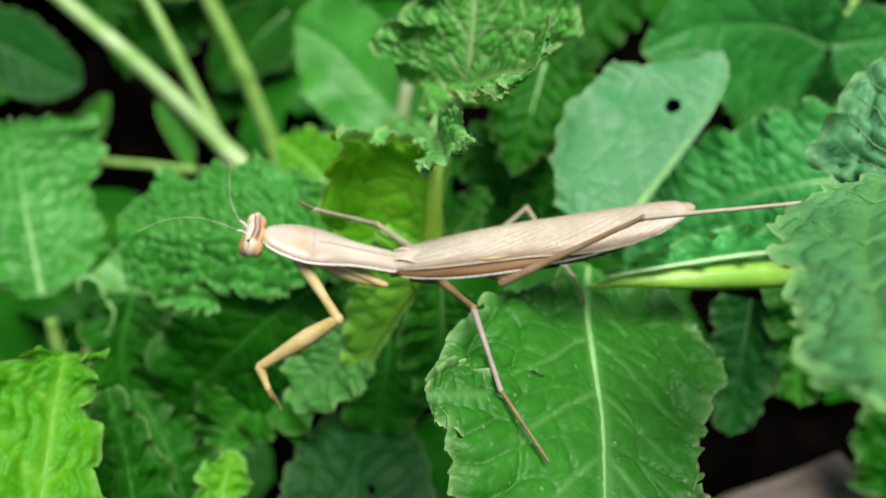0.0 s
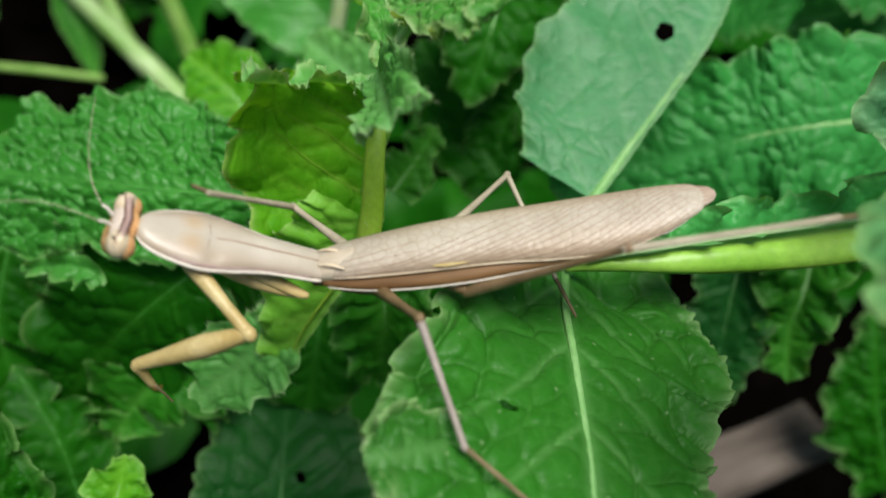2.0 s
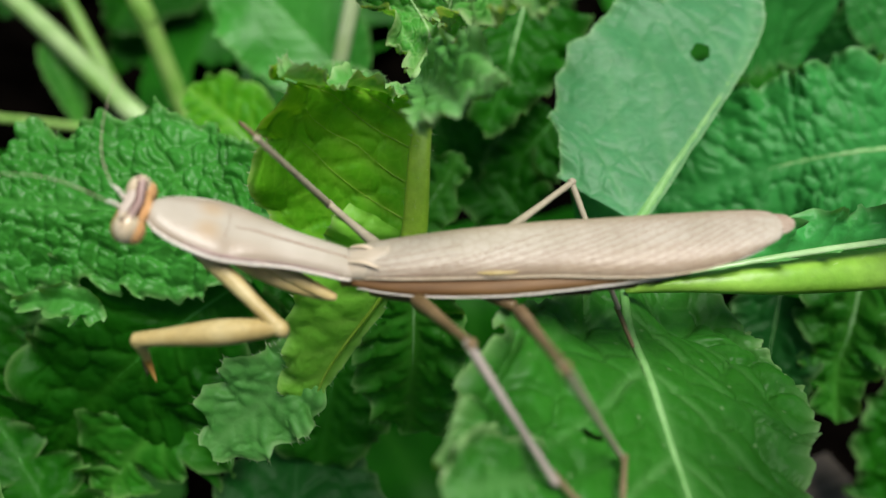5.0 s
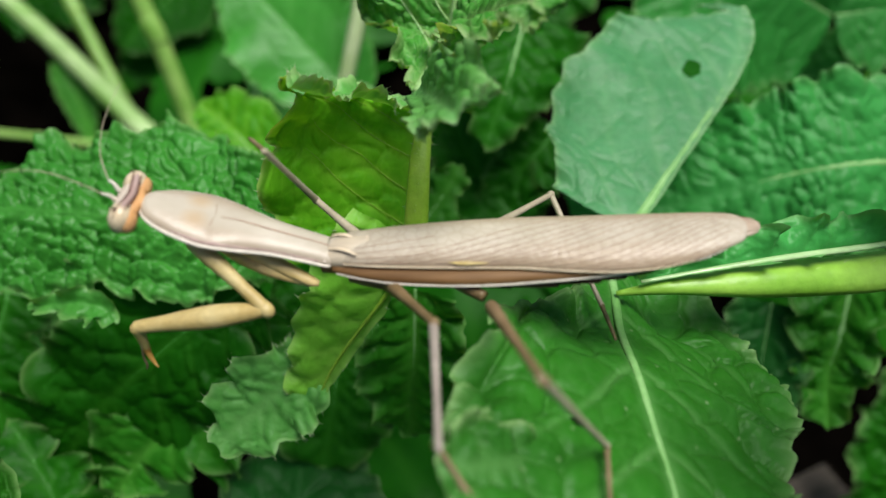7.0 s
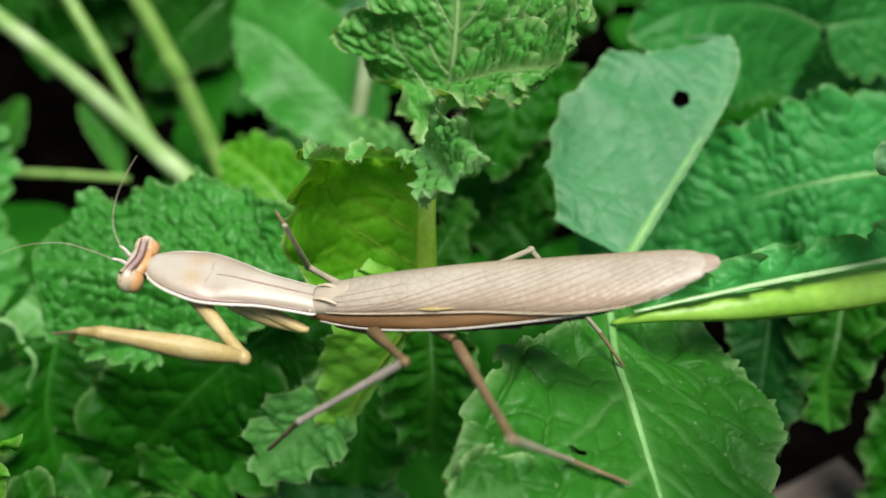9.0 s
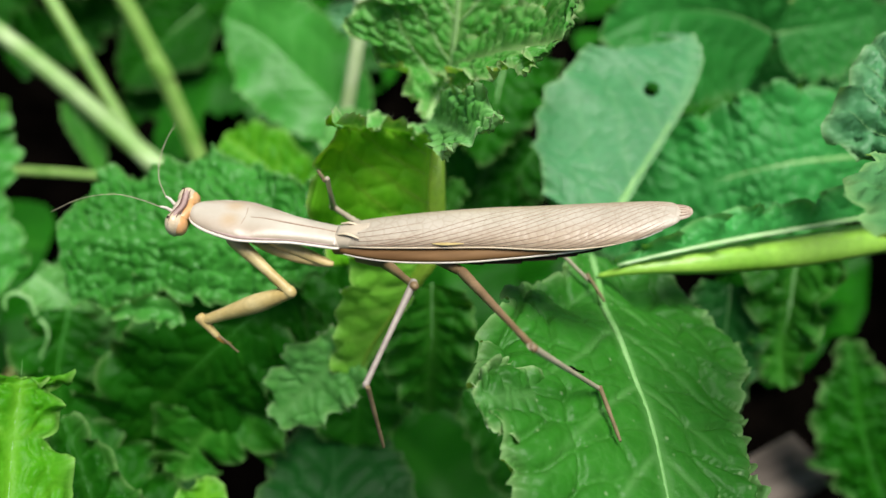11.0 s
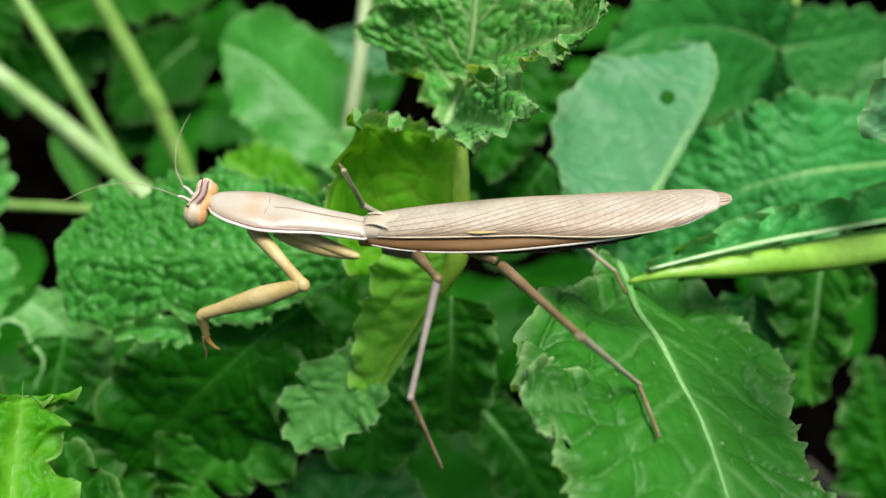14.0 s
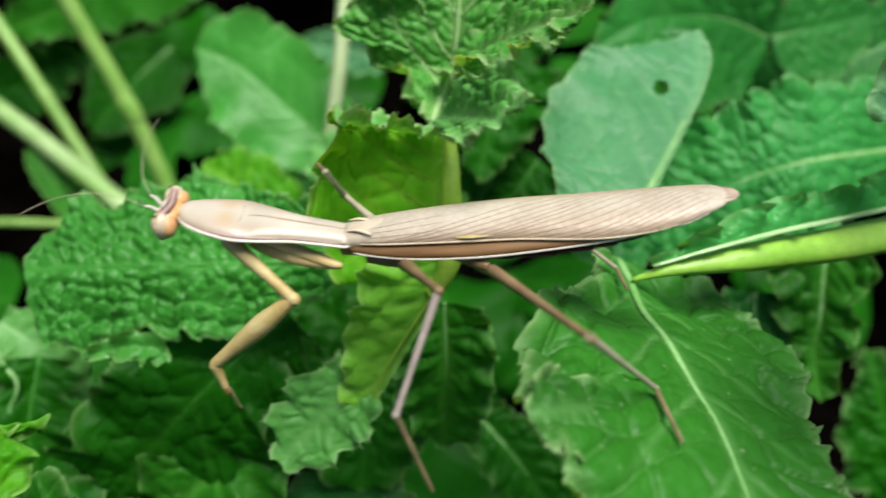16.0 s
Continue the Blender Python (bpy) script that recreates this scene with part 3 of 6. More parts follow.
front = leaf('broad glossy green leaf with a small slit and a pale midrib', [(0.0292, 0.0895, 0.1668), (0.0276, 0.0816, 0.1712), (0.0262, 0.0737, 0.1744), (0.0251, 0.0646, 0.1803), (0.0246, 0.0555, 0.1834), (0.0240, 0.0474, 0.1866), (0.0229, 0.0385, 0.1885), (0.0216, 0.0280, 0.1898)], (0.30, 0.37, 0.88),
     (0.0150, 0.0215, 0.0232, 0.0222, 0.0240, 0.0261, 0.0271, 0.0277, 0.0266, 0.0254, 0.0242, 0.0230, 0.0219, 0.0207, 0.0185, 0.0172, 0.0166, 0.0161, 0.0157, 0.0154, 0.0154, 0.0154, 0.0154, 0.0154), (0.0020, 0.0064, 0.0064, 0.0064, 0.0064, 0.0064, 0.0068, 0.0083, 0.0098, 0.0119, 0.0141, 0.0163, 0.0168, 0.0205, 0.0199, 0.0220, 0.0241, 0.0256, 0.0248, 0.0233, 0.0262, 0.0264, 0.0273, 0.0281, 0.0281, 0.0266, 0.0249, 0.0237, 0.0229, 0.0232, 0.0226, 0.0203), lift=(-3, 3), stalk=([(0.0272, 0.0808, 0.1722), (0.0353, 0.0806, 0.1746), (0.0492, 0.0818, 0.1742), (0.0690, 0.0852, 0.1712), (0.0977, 0.0922, 0.1660)], (0.0004, 0.0014, 0.0028, 0.0034, 0.0036)), mat='broad', bloom=(0.3, 0.0018), holes=((0.615, 0.45, 0.016, 0.06),), ruffle=0.0007, waves=5.0, teeth=0.02, dent=(0.0048, 0.0008), bulge=0.00046, cell=0.0072, rib=0.0008, res=0.00042, laterals=5, slope=1.1, pucker=2.2, bumps=((0.74, 0.95, 0.07, 0.22, 0.0006), (0.58, 0.95, 0.05, 0.2, -0.0028), (0.3, 0.5, 0.15, 0.4, -0.002), (0.12, -0.45, 0.1, 0.3, -0.004), (0.5, -0.85, 0.2, 0.3, -0.0015)), groove_width=0.00045, fine_relief=0.3, seed=59)
blade('folded_lobe', [(0.0115, 0.0515, 0.1880), (0.0073, 0.0492, 0.1932), (0.0032, 0.0479, 0.1963), (-0.0004, 0.0470, 0.1981), (-0.0023, 0.0469, 0.1982)], (0.20, -0.10, 0.97),
      (0.0030, 0.0062, 0.0068, 0.0046, 0.0008), (0.0012, 0.0042, 0.0056, 0.0040, 0.0008), front, 'broad', lift=((-14, -10, -10), (-10, -8, -10)), ruffle=0.0006, waves=2.0, teeth=0.05, lobe=0.006, dent=(0.003, 0.0004), frill=0.0003, bulge=0.0010, cell=0.0040, groove_width=0.0006, slope=0.3, laterals=4, bloom=(0.6, 0.0009), bristles=24, res=0.0003, label='raised blistered lobe with a pale yellowish rim', seed=61)
blade('stalk_wing', [(0.0300, 0.0812, 0.1750), (0.0400, 0.0820, 0.1772), (0.0520, 0.0838, 0.1778), (0.0660, 0.0866, 0.1765), (0.0830, 0.0905, 0.1742), (0.0977, 0.0940, 0.1718)], (-0.33, -0.53, 0.79),
      (0.0005, 0.0030, 0.0052, 0.0050, 0.0060, 0.0050), (0.0002, 0.0010, 0.0014, 0.0008, 0.0012, 0.0008), front, 'gloss', lift=(12, 60), ruffle=0.0030, waves=7.0, teeth=0.1, bulge=0.0006, res=0.0004, label='ruffled wing along the stalk', seed=66)
# Pale tube on the upper edge, the stalk's white highlight put in as colour.
part('groove', tube([(0.0300, 0.0808, 0.1754), (0.0400, 0.0816, 0.1776), (0.0520, 0.0834, 0.1782), (0.0660, 0.0862, 0.1769), (0.0830, 0.0901, 0.1746), (0.0977, 0.0936, 0.1722)], (0.0003, 0.0005, 0.00055, 0.0005), 40, 8, flat=0.6), M_STALK_GLINT, front, 'pale line put in as the highlight along the stalk')
blistered = leaf('blistered green leaf with a frilled rim', [(-0.0197, 0.1026, 0.1570), (-0.0385, 0.1056, 0.1542), (-0.0595, 0.1105, 0.1503), (-0.0783, 0.1147, 0.1459)], (0.27, -0.23, 0.94),
     (0.0071, 0.0071, 0.0082, 0.0096, 0.0106, 0.0117, 0.0128, 0.0134, 0.0139, 0.0142, 0.0137, 0.0134, 0.0131, 0.0137, 0.0143, 0.0147, 0.0157, 0.0178, 0.0148, 0.0167, 0.0127, 0.0010), (0.0143, 0.0143, 0.0143, 0.0143, 0.0143, 0.0156, 0.0178, 0.0194, 0.0203, 0.0210, 0.0217, 0.0224, 0.0216, 0.0200, 0.0196, 0.0172, 0.0150, 0.0159, 0.0169, 0.0169, 0.0121, 0.0010), lift=(-30, -8), mat='savoy', ruffle=0.0018, waves=5.0, frill=0.0005, teeth=0.05, bulge=0.0012, cell=0.0036, groove_width=0.0007, rib=0.0003, bristles=60, res=0.00042, seed=73)
blade('curled_flap', [(-0.0655, 0.0940, 0.1452), (-0.0600, 0.0940, 0.1466), (-0.0560, 0.0938, 0.1474), (-0.0522, 0.0926, 0.1474), (-0.0508, 0.0905, 0.1462)], (0.10, -0.62, 0.78),
      (0.0008, 0.0022, 0.0030, 0.0026, 0.0008), (0.0008, 0.0018, 0.0030, 0.0036, 0.0010), blistered, 'savoy', lift=(20, 30), curl=(40, 60), ruffle=0.0014, waves=3.0, teeth=0.12, lobe=0.005, frill=0.0005, dent=(0.0024, 0.0008), bulge=0.0004, cell=0.003, res=0.0004, label='curled light green flap of the rim', seed=75)
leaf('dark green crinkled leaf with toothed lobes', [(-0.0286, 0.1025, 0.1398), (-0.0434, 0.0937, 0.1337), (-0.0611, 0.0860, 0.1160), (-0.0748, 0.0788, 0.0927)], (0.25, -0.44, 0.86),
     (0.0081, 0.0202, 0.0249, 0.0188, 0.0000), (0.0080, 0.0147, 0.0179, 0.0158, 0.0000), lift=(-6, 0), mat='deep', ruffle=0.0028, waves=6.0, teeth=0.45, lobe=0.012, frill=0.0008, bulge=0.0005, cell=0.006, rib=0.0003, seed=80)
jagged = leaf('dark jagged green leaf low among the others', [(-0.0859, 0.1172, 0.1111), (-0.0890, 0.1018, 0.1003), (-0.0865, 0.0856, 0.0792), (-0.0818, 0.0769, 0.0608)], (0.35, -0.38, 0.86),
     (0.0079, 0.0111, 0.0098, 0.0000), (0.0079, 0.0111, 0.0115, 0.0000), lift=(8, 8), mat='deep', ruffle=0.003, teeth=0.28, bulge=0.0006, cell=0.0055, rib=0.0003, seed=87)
part('curled_rim', tube([(-0.0997, 0.1164, 0.1134), (-0.0998, 0.1185, 0.1149), (-0.0978, 0.1195, 0.1161), (-0.0957, 0.1190, 0.1160), (-0.0935, 0.1174, 0.1151), (-0.0923, 0.1146, 0.1132), (-0.0900, 0.1120, 0.1116), (-0.0899, 0.1095, 0.1097), (-0.0915, 0.1073, 0.1077), (-0.0920, 0.1036, 0.1049)],
     (0.0003, 0.0007, 0.0003, 0.0005, 0.0003, 0.0002), 60, 8, flat=0.5), M_RIB, jagged, 'pale curled rim')
leaf('green leaf with a pale straight midrib', [(-0.1249, 0.1313, 0.0867), (-0.1289, 0.1447, 0.0937), (-0.1333, 0.1612, 0.1028), (-0.1358, 0.1737, 0.1115), (-0.1370, 0.1803, 0.1174)], (0.46, -0.56, 0.69),
     (0.0060, 0.0130, 0.0190, 0.0220, 0.0240, 0.0240, 0.0220, 0.0200), (0.0015, 0.0098, 0.0159, 0.0219, 0.0232, 0.0231, 0.0227, 0.0211, 0.0217, 0.0199, 0.0232, 0.0254, 0.0265, 0.0253, 0.0238, 0.0220, 0.0245, 0.0244, 0.0235, 0.0225), lift=(5, 5), stalk=([(-0.1261, 0.1295, 0.0757), (-0.1272, 0.1223, 0.0560), (-0.1341, 0.1190, 0.0049)], (0.0018, 0.0024)), mat='savoy', ruffle=0.002, waves=4.0, teeth=0.14, lobe=0.007, end=0.003, bulge=0.0006, cell=0.0045, rib=0.0014, seed=94)
leaf('yellowish green crinkled leaf held high', [(-0.0653, 0.0332, 0.1670), (-0.0669, 0.0445, 0.1675), (-0.0679, 0.0578, 0.1695), (-0.0677, 0.0656, 0.1714), (-0.0683, 0.0712, 0.1716)], (0.43, -0.37, 0.83),
     (0.0094, 0.0096, 0.0099, 0.0102, 0.0107, 0.0112, 0.0116, 0.0113, 0.0071, 0.0056, 0.0041, 0.0041), (0.0090, 0.0088, 0.0085, 0.0080, 0.0074, 0.0068, 0.0061, 0.0058, 0.0059, 0.0065, 0.0056, 0.0041), lift=(8, 8), mat='lime', ruffle=0.0018, teeth=0.2, frill=0.0009, end=0.0035, bulge=0.0007, cell=0.003, laterals=4, rib=0.0001, seed=101)
leaf('blistered mid green leaf below a taller one', [(-0.0602, 0.0420, 0.1341), (-0.0638, 0.0575, 0.1425), (-0.0690, 0.0714, 0.1486)], (0.36, -0.32, 0.88),
     (0.0102, 0.0103, 0.0070, 0.0000), (0.0102, 0.0086, 0.0058, 0.0000), lift=(8, 8), mat='deep', ruffle=0.002, teeth=0.12, bulge=0.0012, cell=0.004, rib=0.0005, seed=108)
leaf('small bright yellow-green young leaf', [(-0.0464, 0.0433, 0.1289), (-0.0460, 0.0548, 0.1333), (-0.0450, 0.0628, 0.1364)], (0.25, -0.30, 0.92),
     (0.0065, 0.0059, 0.0050, 0.0000), (0.0059, 0.0053, 0.0048, 0.0000), lift=(8, 8), mat='lime', ruffle=0.0015, waves=4.0, teeth=0.2, bulge=0.001, cell=0.004, rib=0.0004, seed=115)
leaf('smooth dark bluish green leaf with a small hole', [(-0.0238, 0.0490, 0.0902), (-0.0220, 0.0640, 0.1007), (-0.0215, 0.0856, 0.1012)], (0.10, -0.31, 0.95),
     (0.0213, 0.0199, 0.0174, 0.0090), (0.0213, 0.0206, 0.0189, 0.0106), lift=(8, 8), mat='shade_blue', holes=((0.55, 0.2, 0.03, 0.06),), teeth=0.05, bulge=0.0005, cell=0.009, rib=0.0008, seed=122)
leaf('light green smooth leaf in the shade behind', [(-0.0104, 0.2077, 0.0792), (-0.0283, 0.2233, 0.0901), (-0.0434, 0.2370, 0.0973), (-0.0562, 0.2422, 0.1009)], (0.11, -0.73, 0.67),
     (0.0085, 0.0192, 0.0203, 0.0150, 0.0000), (0.0064, 0.0192, 0.0203, 0.0172, 0.0000), lift=(8, 8), mat='savoy', ruffle=0.0018, waves=3.0, teeth=0.05, lobe=0.012, bulge=0.0002, cell=0.01, rib=0.0004, seed=129)
leaf('shaded green leaf with a pointed lobe', [(0.0288, 0.1728, 0.1451), (0.0245, 0.1589, 0.1390), (0.0189, 0.1448, 0.1303)], (-0.11, -0.70, 0.71),
     (0.0145, 0.0151, 0.0095, 0.0000), (0.0193, 0.0175, 0.0103, 0.0000), lift=(8, 8), mat='deep', ruffle=0.002, teeth=0.08, bulge=0.0007, cell=0.008, seed=136)
leaf('small toothed green leaf in the gap', [(0.0015, 0.1160, 0.1371), (0.0062, 0.1212, 0.1407), (0.0107, 0.1273, 0.1450)], (-0.03, -0.61, 0.79),
     (0.0036, 0.0054, 0.0043, 0.0000), (0.0036, 0.0054, 0.0043, 0.0000), lift=(8, 8), mat='mid', teeth=0.2, ruffle=0.001, rib=0.0004, seed=143)
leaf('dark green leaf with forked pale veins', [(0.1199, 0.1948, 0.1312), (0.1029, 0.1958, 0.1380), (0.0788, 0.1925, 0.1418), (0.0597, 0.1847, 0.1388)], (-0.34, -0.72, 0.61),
     (0.0196, 0.0245, 0.0267, 0.0187, 0.0000), (0.0107, 0.0166, 0.0164, 0.0119, 0.0000), lift=(8, 8), stalk=([(0.1209, 0.1963, 0.1298), (0.1278, 0.2069, 0.1311), (0.1419, 0.2298, 0.1313), (0.1760, 0.2961, 0.1289)], (0.001, 0.0013, 0.0016)), mat='half_shade_blue', teeth=0.12, ruffle=0.002, bulge=0.0004, cell=0.01, rib=0.0005, seed=150)
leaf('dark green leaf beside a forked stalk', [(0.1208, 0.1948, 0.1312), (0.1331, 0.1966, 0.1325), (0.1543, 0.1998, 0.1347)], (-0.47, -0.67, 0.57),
     (0.0071, 0.0107, 0.0107, 0.0053), (0.0107, 0.0160, 0.0160, 0.0053), lift=(8, 8), mat='half_shade_blue', teeth=0.12, bulge=0.0004, rib=0.0005, seed=157)
leaf('large blistered dark green leaf with a glossy surface', [(0.1237, 0.1335, 0.1429), (0.0930, 0.1275, 0.1470), (0.0781, 0.1277, 0.1417), (0.0585, 0.1271, 0.1329), (0.0372, 0.1273, 0.1275)], (-0.35, -0.58, 0.73),
     (0.0131, 0.0162, 0.0173, 0.0160, 0.0120, 0.0031), (0.0188, 0.0184, 0.0185, 0.0189, 0.0164, 0.0046), lift=(-5, -5), mat='gloss', ruffle=0.0022, waves=6.0, teeth=0.16, bulge=0.0006, cell=0.0045, rib=0.0009, seed=164)
leaf('pale green leaf with a toothed edge beside the stalk', [(0.0752, 0.0818, 0.1986), (0.0738, 0.0896, 0.2041), (0.0776, 0.1059, 0.2094)], (-0.49, -0.60, 0.63),
     (0.0037, 0.0069, 0.0101, 0.0138, 0.0129, 0.0113, 0.0086, 0.0057, 0.0014), (0.0055, 0.0074, 0.0083, 0.0083, 0.0083, 0.0074, 0.0066, 0.0047, 0.0014), lift=(-6, 5), mat='pale', ruffle=0.0012, teeth=0.1, bulge=0.001, cell=0.006, bloom=(0.3, 0.002), veined=0.0001, laterals=6, slope=1.0, rib=0.0003, seed=171)
leaf('pale green leaf very close with a wavy yellowish edge', [(0.0368, 0.0262, 0.2402), (0.0373, 0.0328, 0.2399), (0.0468, 0.0516, 0.2275), (0.0663, 0.0789, 0.2075)], (-0.48, -0.49, 0.73),
     (0.0005, 0.0026, 0.0047, 0.0063, 0.0069, 0.0072, 0.0079, 0.0091, 0.0105, 0.0098, 0.0048, 0.0009), (0.0005, 0.0037, 0.0051, 0.0057, 0.0059, 0.0064, 0.0069, 0.0074, 0.0074, 0.0066, 0.0032, 0.0009), lift=(-6, 5), mat='near', ruffle=0.0007, teeth=0.1, lobe=0.006, bulge=0.0006, cell=0.0035, bloom=(0.35, 0.0016), veined=8e-05, laterals=6, slope=1.0, rib=0.0003, seed=178)
leaf('crinkled green leaf with a yellowish rim beside the board', [(0.1592, 0.0737, 0.0332), (0.1480, 0.0877, 0.0523), (0.1430, 0.1025, 0.0665), (0.1419, 0.1156, 0.0736)], (-0.14, -0.62, 0.77),
     (0.0100, 0.0150, 0.0160, 0.0140, 0.0080, 0.0020), (0.0100, 0.0150, 0.0160, 0.0130, 0.0080, 0.0020), lift=(-6, 6), mat='deep', stalk=([(0.1592, 0.0737, 0.0332), (0.1640, 0.0700, 0.0100), (0.1650, 0.0690, -0.0350)], (0.0012, 0.0018)), ruffle=0.0022, waves=5.0, teeth=0.2, frill=0.0007, bulge=0.0009, cell=0.0045, bloom=(0.3, 0.002), rib=0.0006, seed=181)
leaf('drooping green leaf with ragged tip', [(0.0891, 0.1058, 0.1421), (0.0878, 0.0952, 0.1311), (0.0867, 0.0895, 0.1246), (0.0867, 0.0802, 0.1181)], (-0.41, -0.43, 0.80),
     (0.0095, 0.0089, 0.0062, 0.0000), (0.0122, 0.0103, 0.0069, 0.0000), lift=(8, 8), mat='mid', ruffle=0.002, teeth=0.2, bulge=0.0008, seed=185)
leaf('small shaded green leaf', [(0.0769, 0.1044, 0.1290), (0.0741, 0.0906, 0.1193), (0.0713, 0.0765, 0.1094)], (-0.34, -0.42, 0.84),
     (0.0085, 0.0092, 0.0078, 0.0000), (0.0085, 0.0085, 0.0071, 0.0000), lift=(8, 8), mat='shade_blue', ruffle=0.001, teeth=0.15, rib=0.0003, seed=192)
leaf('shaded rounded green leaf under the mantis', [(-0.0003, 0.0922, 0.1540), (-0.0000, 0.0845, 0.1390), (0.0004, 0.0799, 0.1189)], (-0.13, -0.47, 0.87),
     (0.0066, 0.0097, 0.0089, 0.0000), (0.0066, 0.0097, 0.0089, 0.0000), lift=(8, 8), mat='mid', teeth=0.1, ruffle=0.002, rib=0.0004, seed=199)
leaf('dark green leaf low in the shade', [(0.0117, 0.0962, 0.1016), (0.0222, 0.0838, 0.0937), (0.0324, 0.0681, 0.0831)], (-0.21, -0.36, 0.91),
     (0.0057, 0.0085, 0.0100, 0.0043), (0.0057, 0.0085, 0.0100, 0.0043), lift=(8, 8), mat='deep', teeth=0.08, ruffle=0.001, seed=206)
leaf('small yellow-green rounded leaf behind', [(-0.0294, 0.1475, 0.1103), (-0.0399, 0.1599, 0.1165), (-0.0499, 0.1682, 0.1187)], (0.16, -0.64, 0.75),
     (0.0077, 0.0112, 0.0095, 0.0000), (0.0077, 0.0112, 0.0095, 0.0000), lift=(8, 8), mat='lime', teeth=0.12, ruffle=0.001, bulge=0.0005, seed=213)
leaf('smooth green leaf on a pale stem', [(-0.0655, 0.4024, 0.0514), (-0.1100, 0.3873, 0.0331), (-0.1678, 0.3754, 0.0152)], (0.19, -0.80, 0.57),
     (0.0214, 0.0245, 0.0168, 0.0000), (0.0184, 0.0214, 0.0184, 0.0000), lift=(8, 8), mat='mid', teeth=0.15, ruffle=0.0015, bulge=0.0002, rib=0.0004, seed=220)
leaf('narrow green leaf between stems', [(-0.1476, 0.3054, 0.0011), (-0.1379, 0.2908, -0.0091), (-0.1320, 0.2756, -0.0198)], (0.31, -0.65, 0.69),
     (0.0030, 0.0072, 0.0060, 0.0000), (0.0030, 0.0072, 0.0060, 0.0000), lift=(8, 8), mat='mid', teeth=0.03, rib=0.0004, seed=227)
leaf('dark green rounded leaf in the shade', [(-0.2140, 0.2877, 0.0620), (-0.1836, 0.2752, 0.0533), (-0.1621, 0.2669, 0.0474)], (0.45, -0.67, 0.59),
     (0.0154, 0.0192, 0.0154, 0.0000), (0.0154, 0.0179, 0.0154, 0.0000), lift=(8, 8), mat='shade_blue', teeth=0.1, bulge=0.0003, rib=0.0004, seed=234)
leaf('green leaf behind the stems', [(-0.0849, 0.3593, 0.0144), (-0.1066, 0.3440, 0.0038), (-0.1252, 0.3263, -0.0087)], (0.23, -0.74, 0.64),
     (0.0125, 0.0203, 0.0172, 0.0000), (0.0125, 0.0188, 0.0157, 0.0000), lift=(8, 8), mat='deep', teeth=0.15, seed=241)

# ---- bare stems ----
stem = tagged(new("stem"), 'thick pale green stem leaning outward', "stem", "bare stems")
part('stalk', tube([(-0.2314, 0.3747, 0.0374), (-0.1580, 0.3192, 0.0108), (-0.1053, 0.2704, -0.0051), (-0.0670, 0.2329, -0.0130)], (0.0037, 0.0045, 0.0046), 28, ridge=0.05), M_STEM_LIT, stem)
part("node", tube([(-0.0991, 0.2647, -0.0069), (-0.1033, 0.2686, -0.0057), (-0.1072, 0.2722, -0.0045), (-0.1115, 0.2761, -0.0032)], (0.0044, 0.0050, 0.0051, 0.0044), 12), M_STEM_LIT, stem)
stem = tagged(new("stem"), 'slim green stem behind a thicker one', "stem", "bare stems")
part('stalk', tube([(-0.1876, 0.3987, 0.0664), (-0.1654, 0.3648, 0.0427), (-0.1402, 0.3260, 0.0155), (-0.1219, 0.2969, -0.0048), (-0.1051, 0.2685, -0.0125)], (0.0028, 0.003, 0.003), 28, ridge=0.05), M_STEM, stem)
part("node", tube([(-0.1380, 0.3225, 0.0131), (-0.1395, 0.3249, 0.0148), (-0.1409, 0.3271, 0.0163), (-0.1425, 0.3294, 0.0180)], (0.0029, 0.0034, 0.0034, 0.0029), 12), M_STEM, stem)
stem = tagged(new("stem"), 'pale green leafy stem', "stem", "bare stems")
part('stalk', tube([(-0.1291, 0.3286, 0.1150), (-0.1131, 0.3106, 0.0780), (-0.0948, 0.2873, 0.0372), (-0.0814, 0.2654, -0.0024), (-0.0688, 0.2389, -0.0210)], (0.0033, 0.0038, 0.004), 28, ridge=0.05), M_STEM, stem)
part("node", tube([(-0.0926, 0.2844, 0.0323), (-0.0941, 0.2864, 0.0357), (-0.0955, 0.2881, 0.0388), (-0.0970, 0.2901, 0.0422)], (0.0037, 0.0043, 0.0043, 0.0037), 12), M_STEM, stem)
stem = tagged(new("stem"), 'thin green side stem', "stem", "bare stems")
part('stalk', tube([(-0.1716, 0.2654, -0.0024), (-0.1477, 0.2638, -0.0036), (-0.1223, 0.2615, -0.0052)], (0.0016, 0.0016, 0.0016), 28, ridge=0.05), M_STEM, stem)
part("node", tube([(-0.1451, 0.2637, -0.0037), (-0.1469, 0.2638, -0.0036), (-0.1485, 0.2639, -0.0035), (-0.1502, 0.2640, -0.0035)], (0.0016, 0.0018, 0.0018, 0.0016), 12), M_STEM, stem)
stem = tagged(new("stem"), "whitish upright stem among the leaves", "stem", "bare stems")
part('stalk', tube([(-0.0043, 0.2458, 0.1370), (-0.0094, 0.2177, 0.1148), (-0.0135, 0.2052, 0.0984), (-0.0172, 0.1973, 0.0829)], (0.0022, 0.0024, 0.0024), 28, ridge=0.05), M_STEM_PALE, stem)
leaf('pale bluish leaf underside in the shade', [(-0.0950, 0.1264, 0.1133), (-0.0868, 0.1205, 0.1100), (-0.0773, 0.1125, 0.0988)], (0.26, -0.48, 0.84),
     (0.0045, 0.0067, 0.0060, 0.0000), (0.0045, 0.0067, 0.0060, 0.0000), lift=(8, 8), mat='frost', teeth=0.05, ruffle=0.001, rib=0.0004, bulge=0.0003, seed=248)
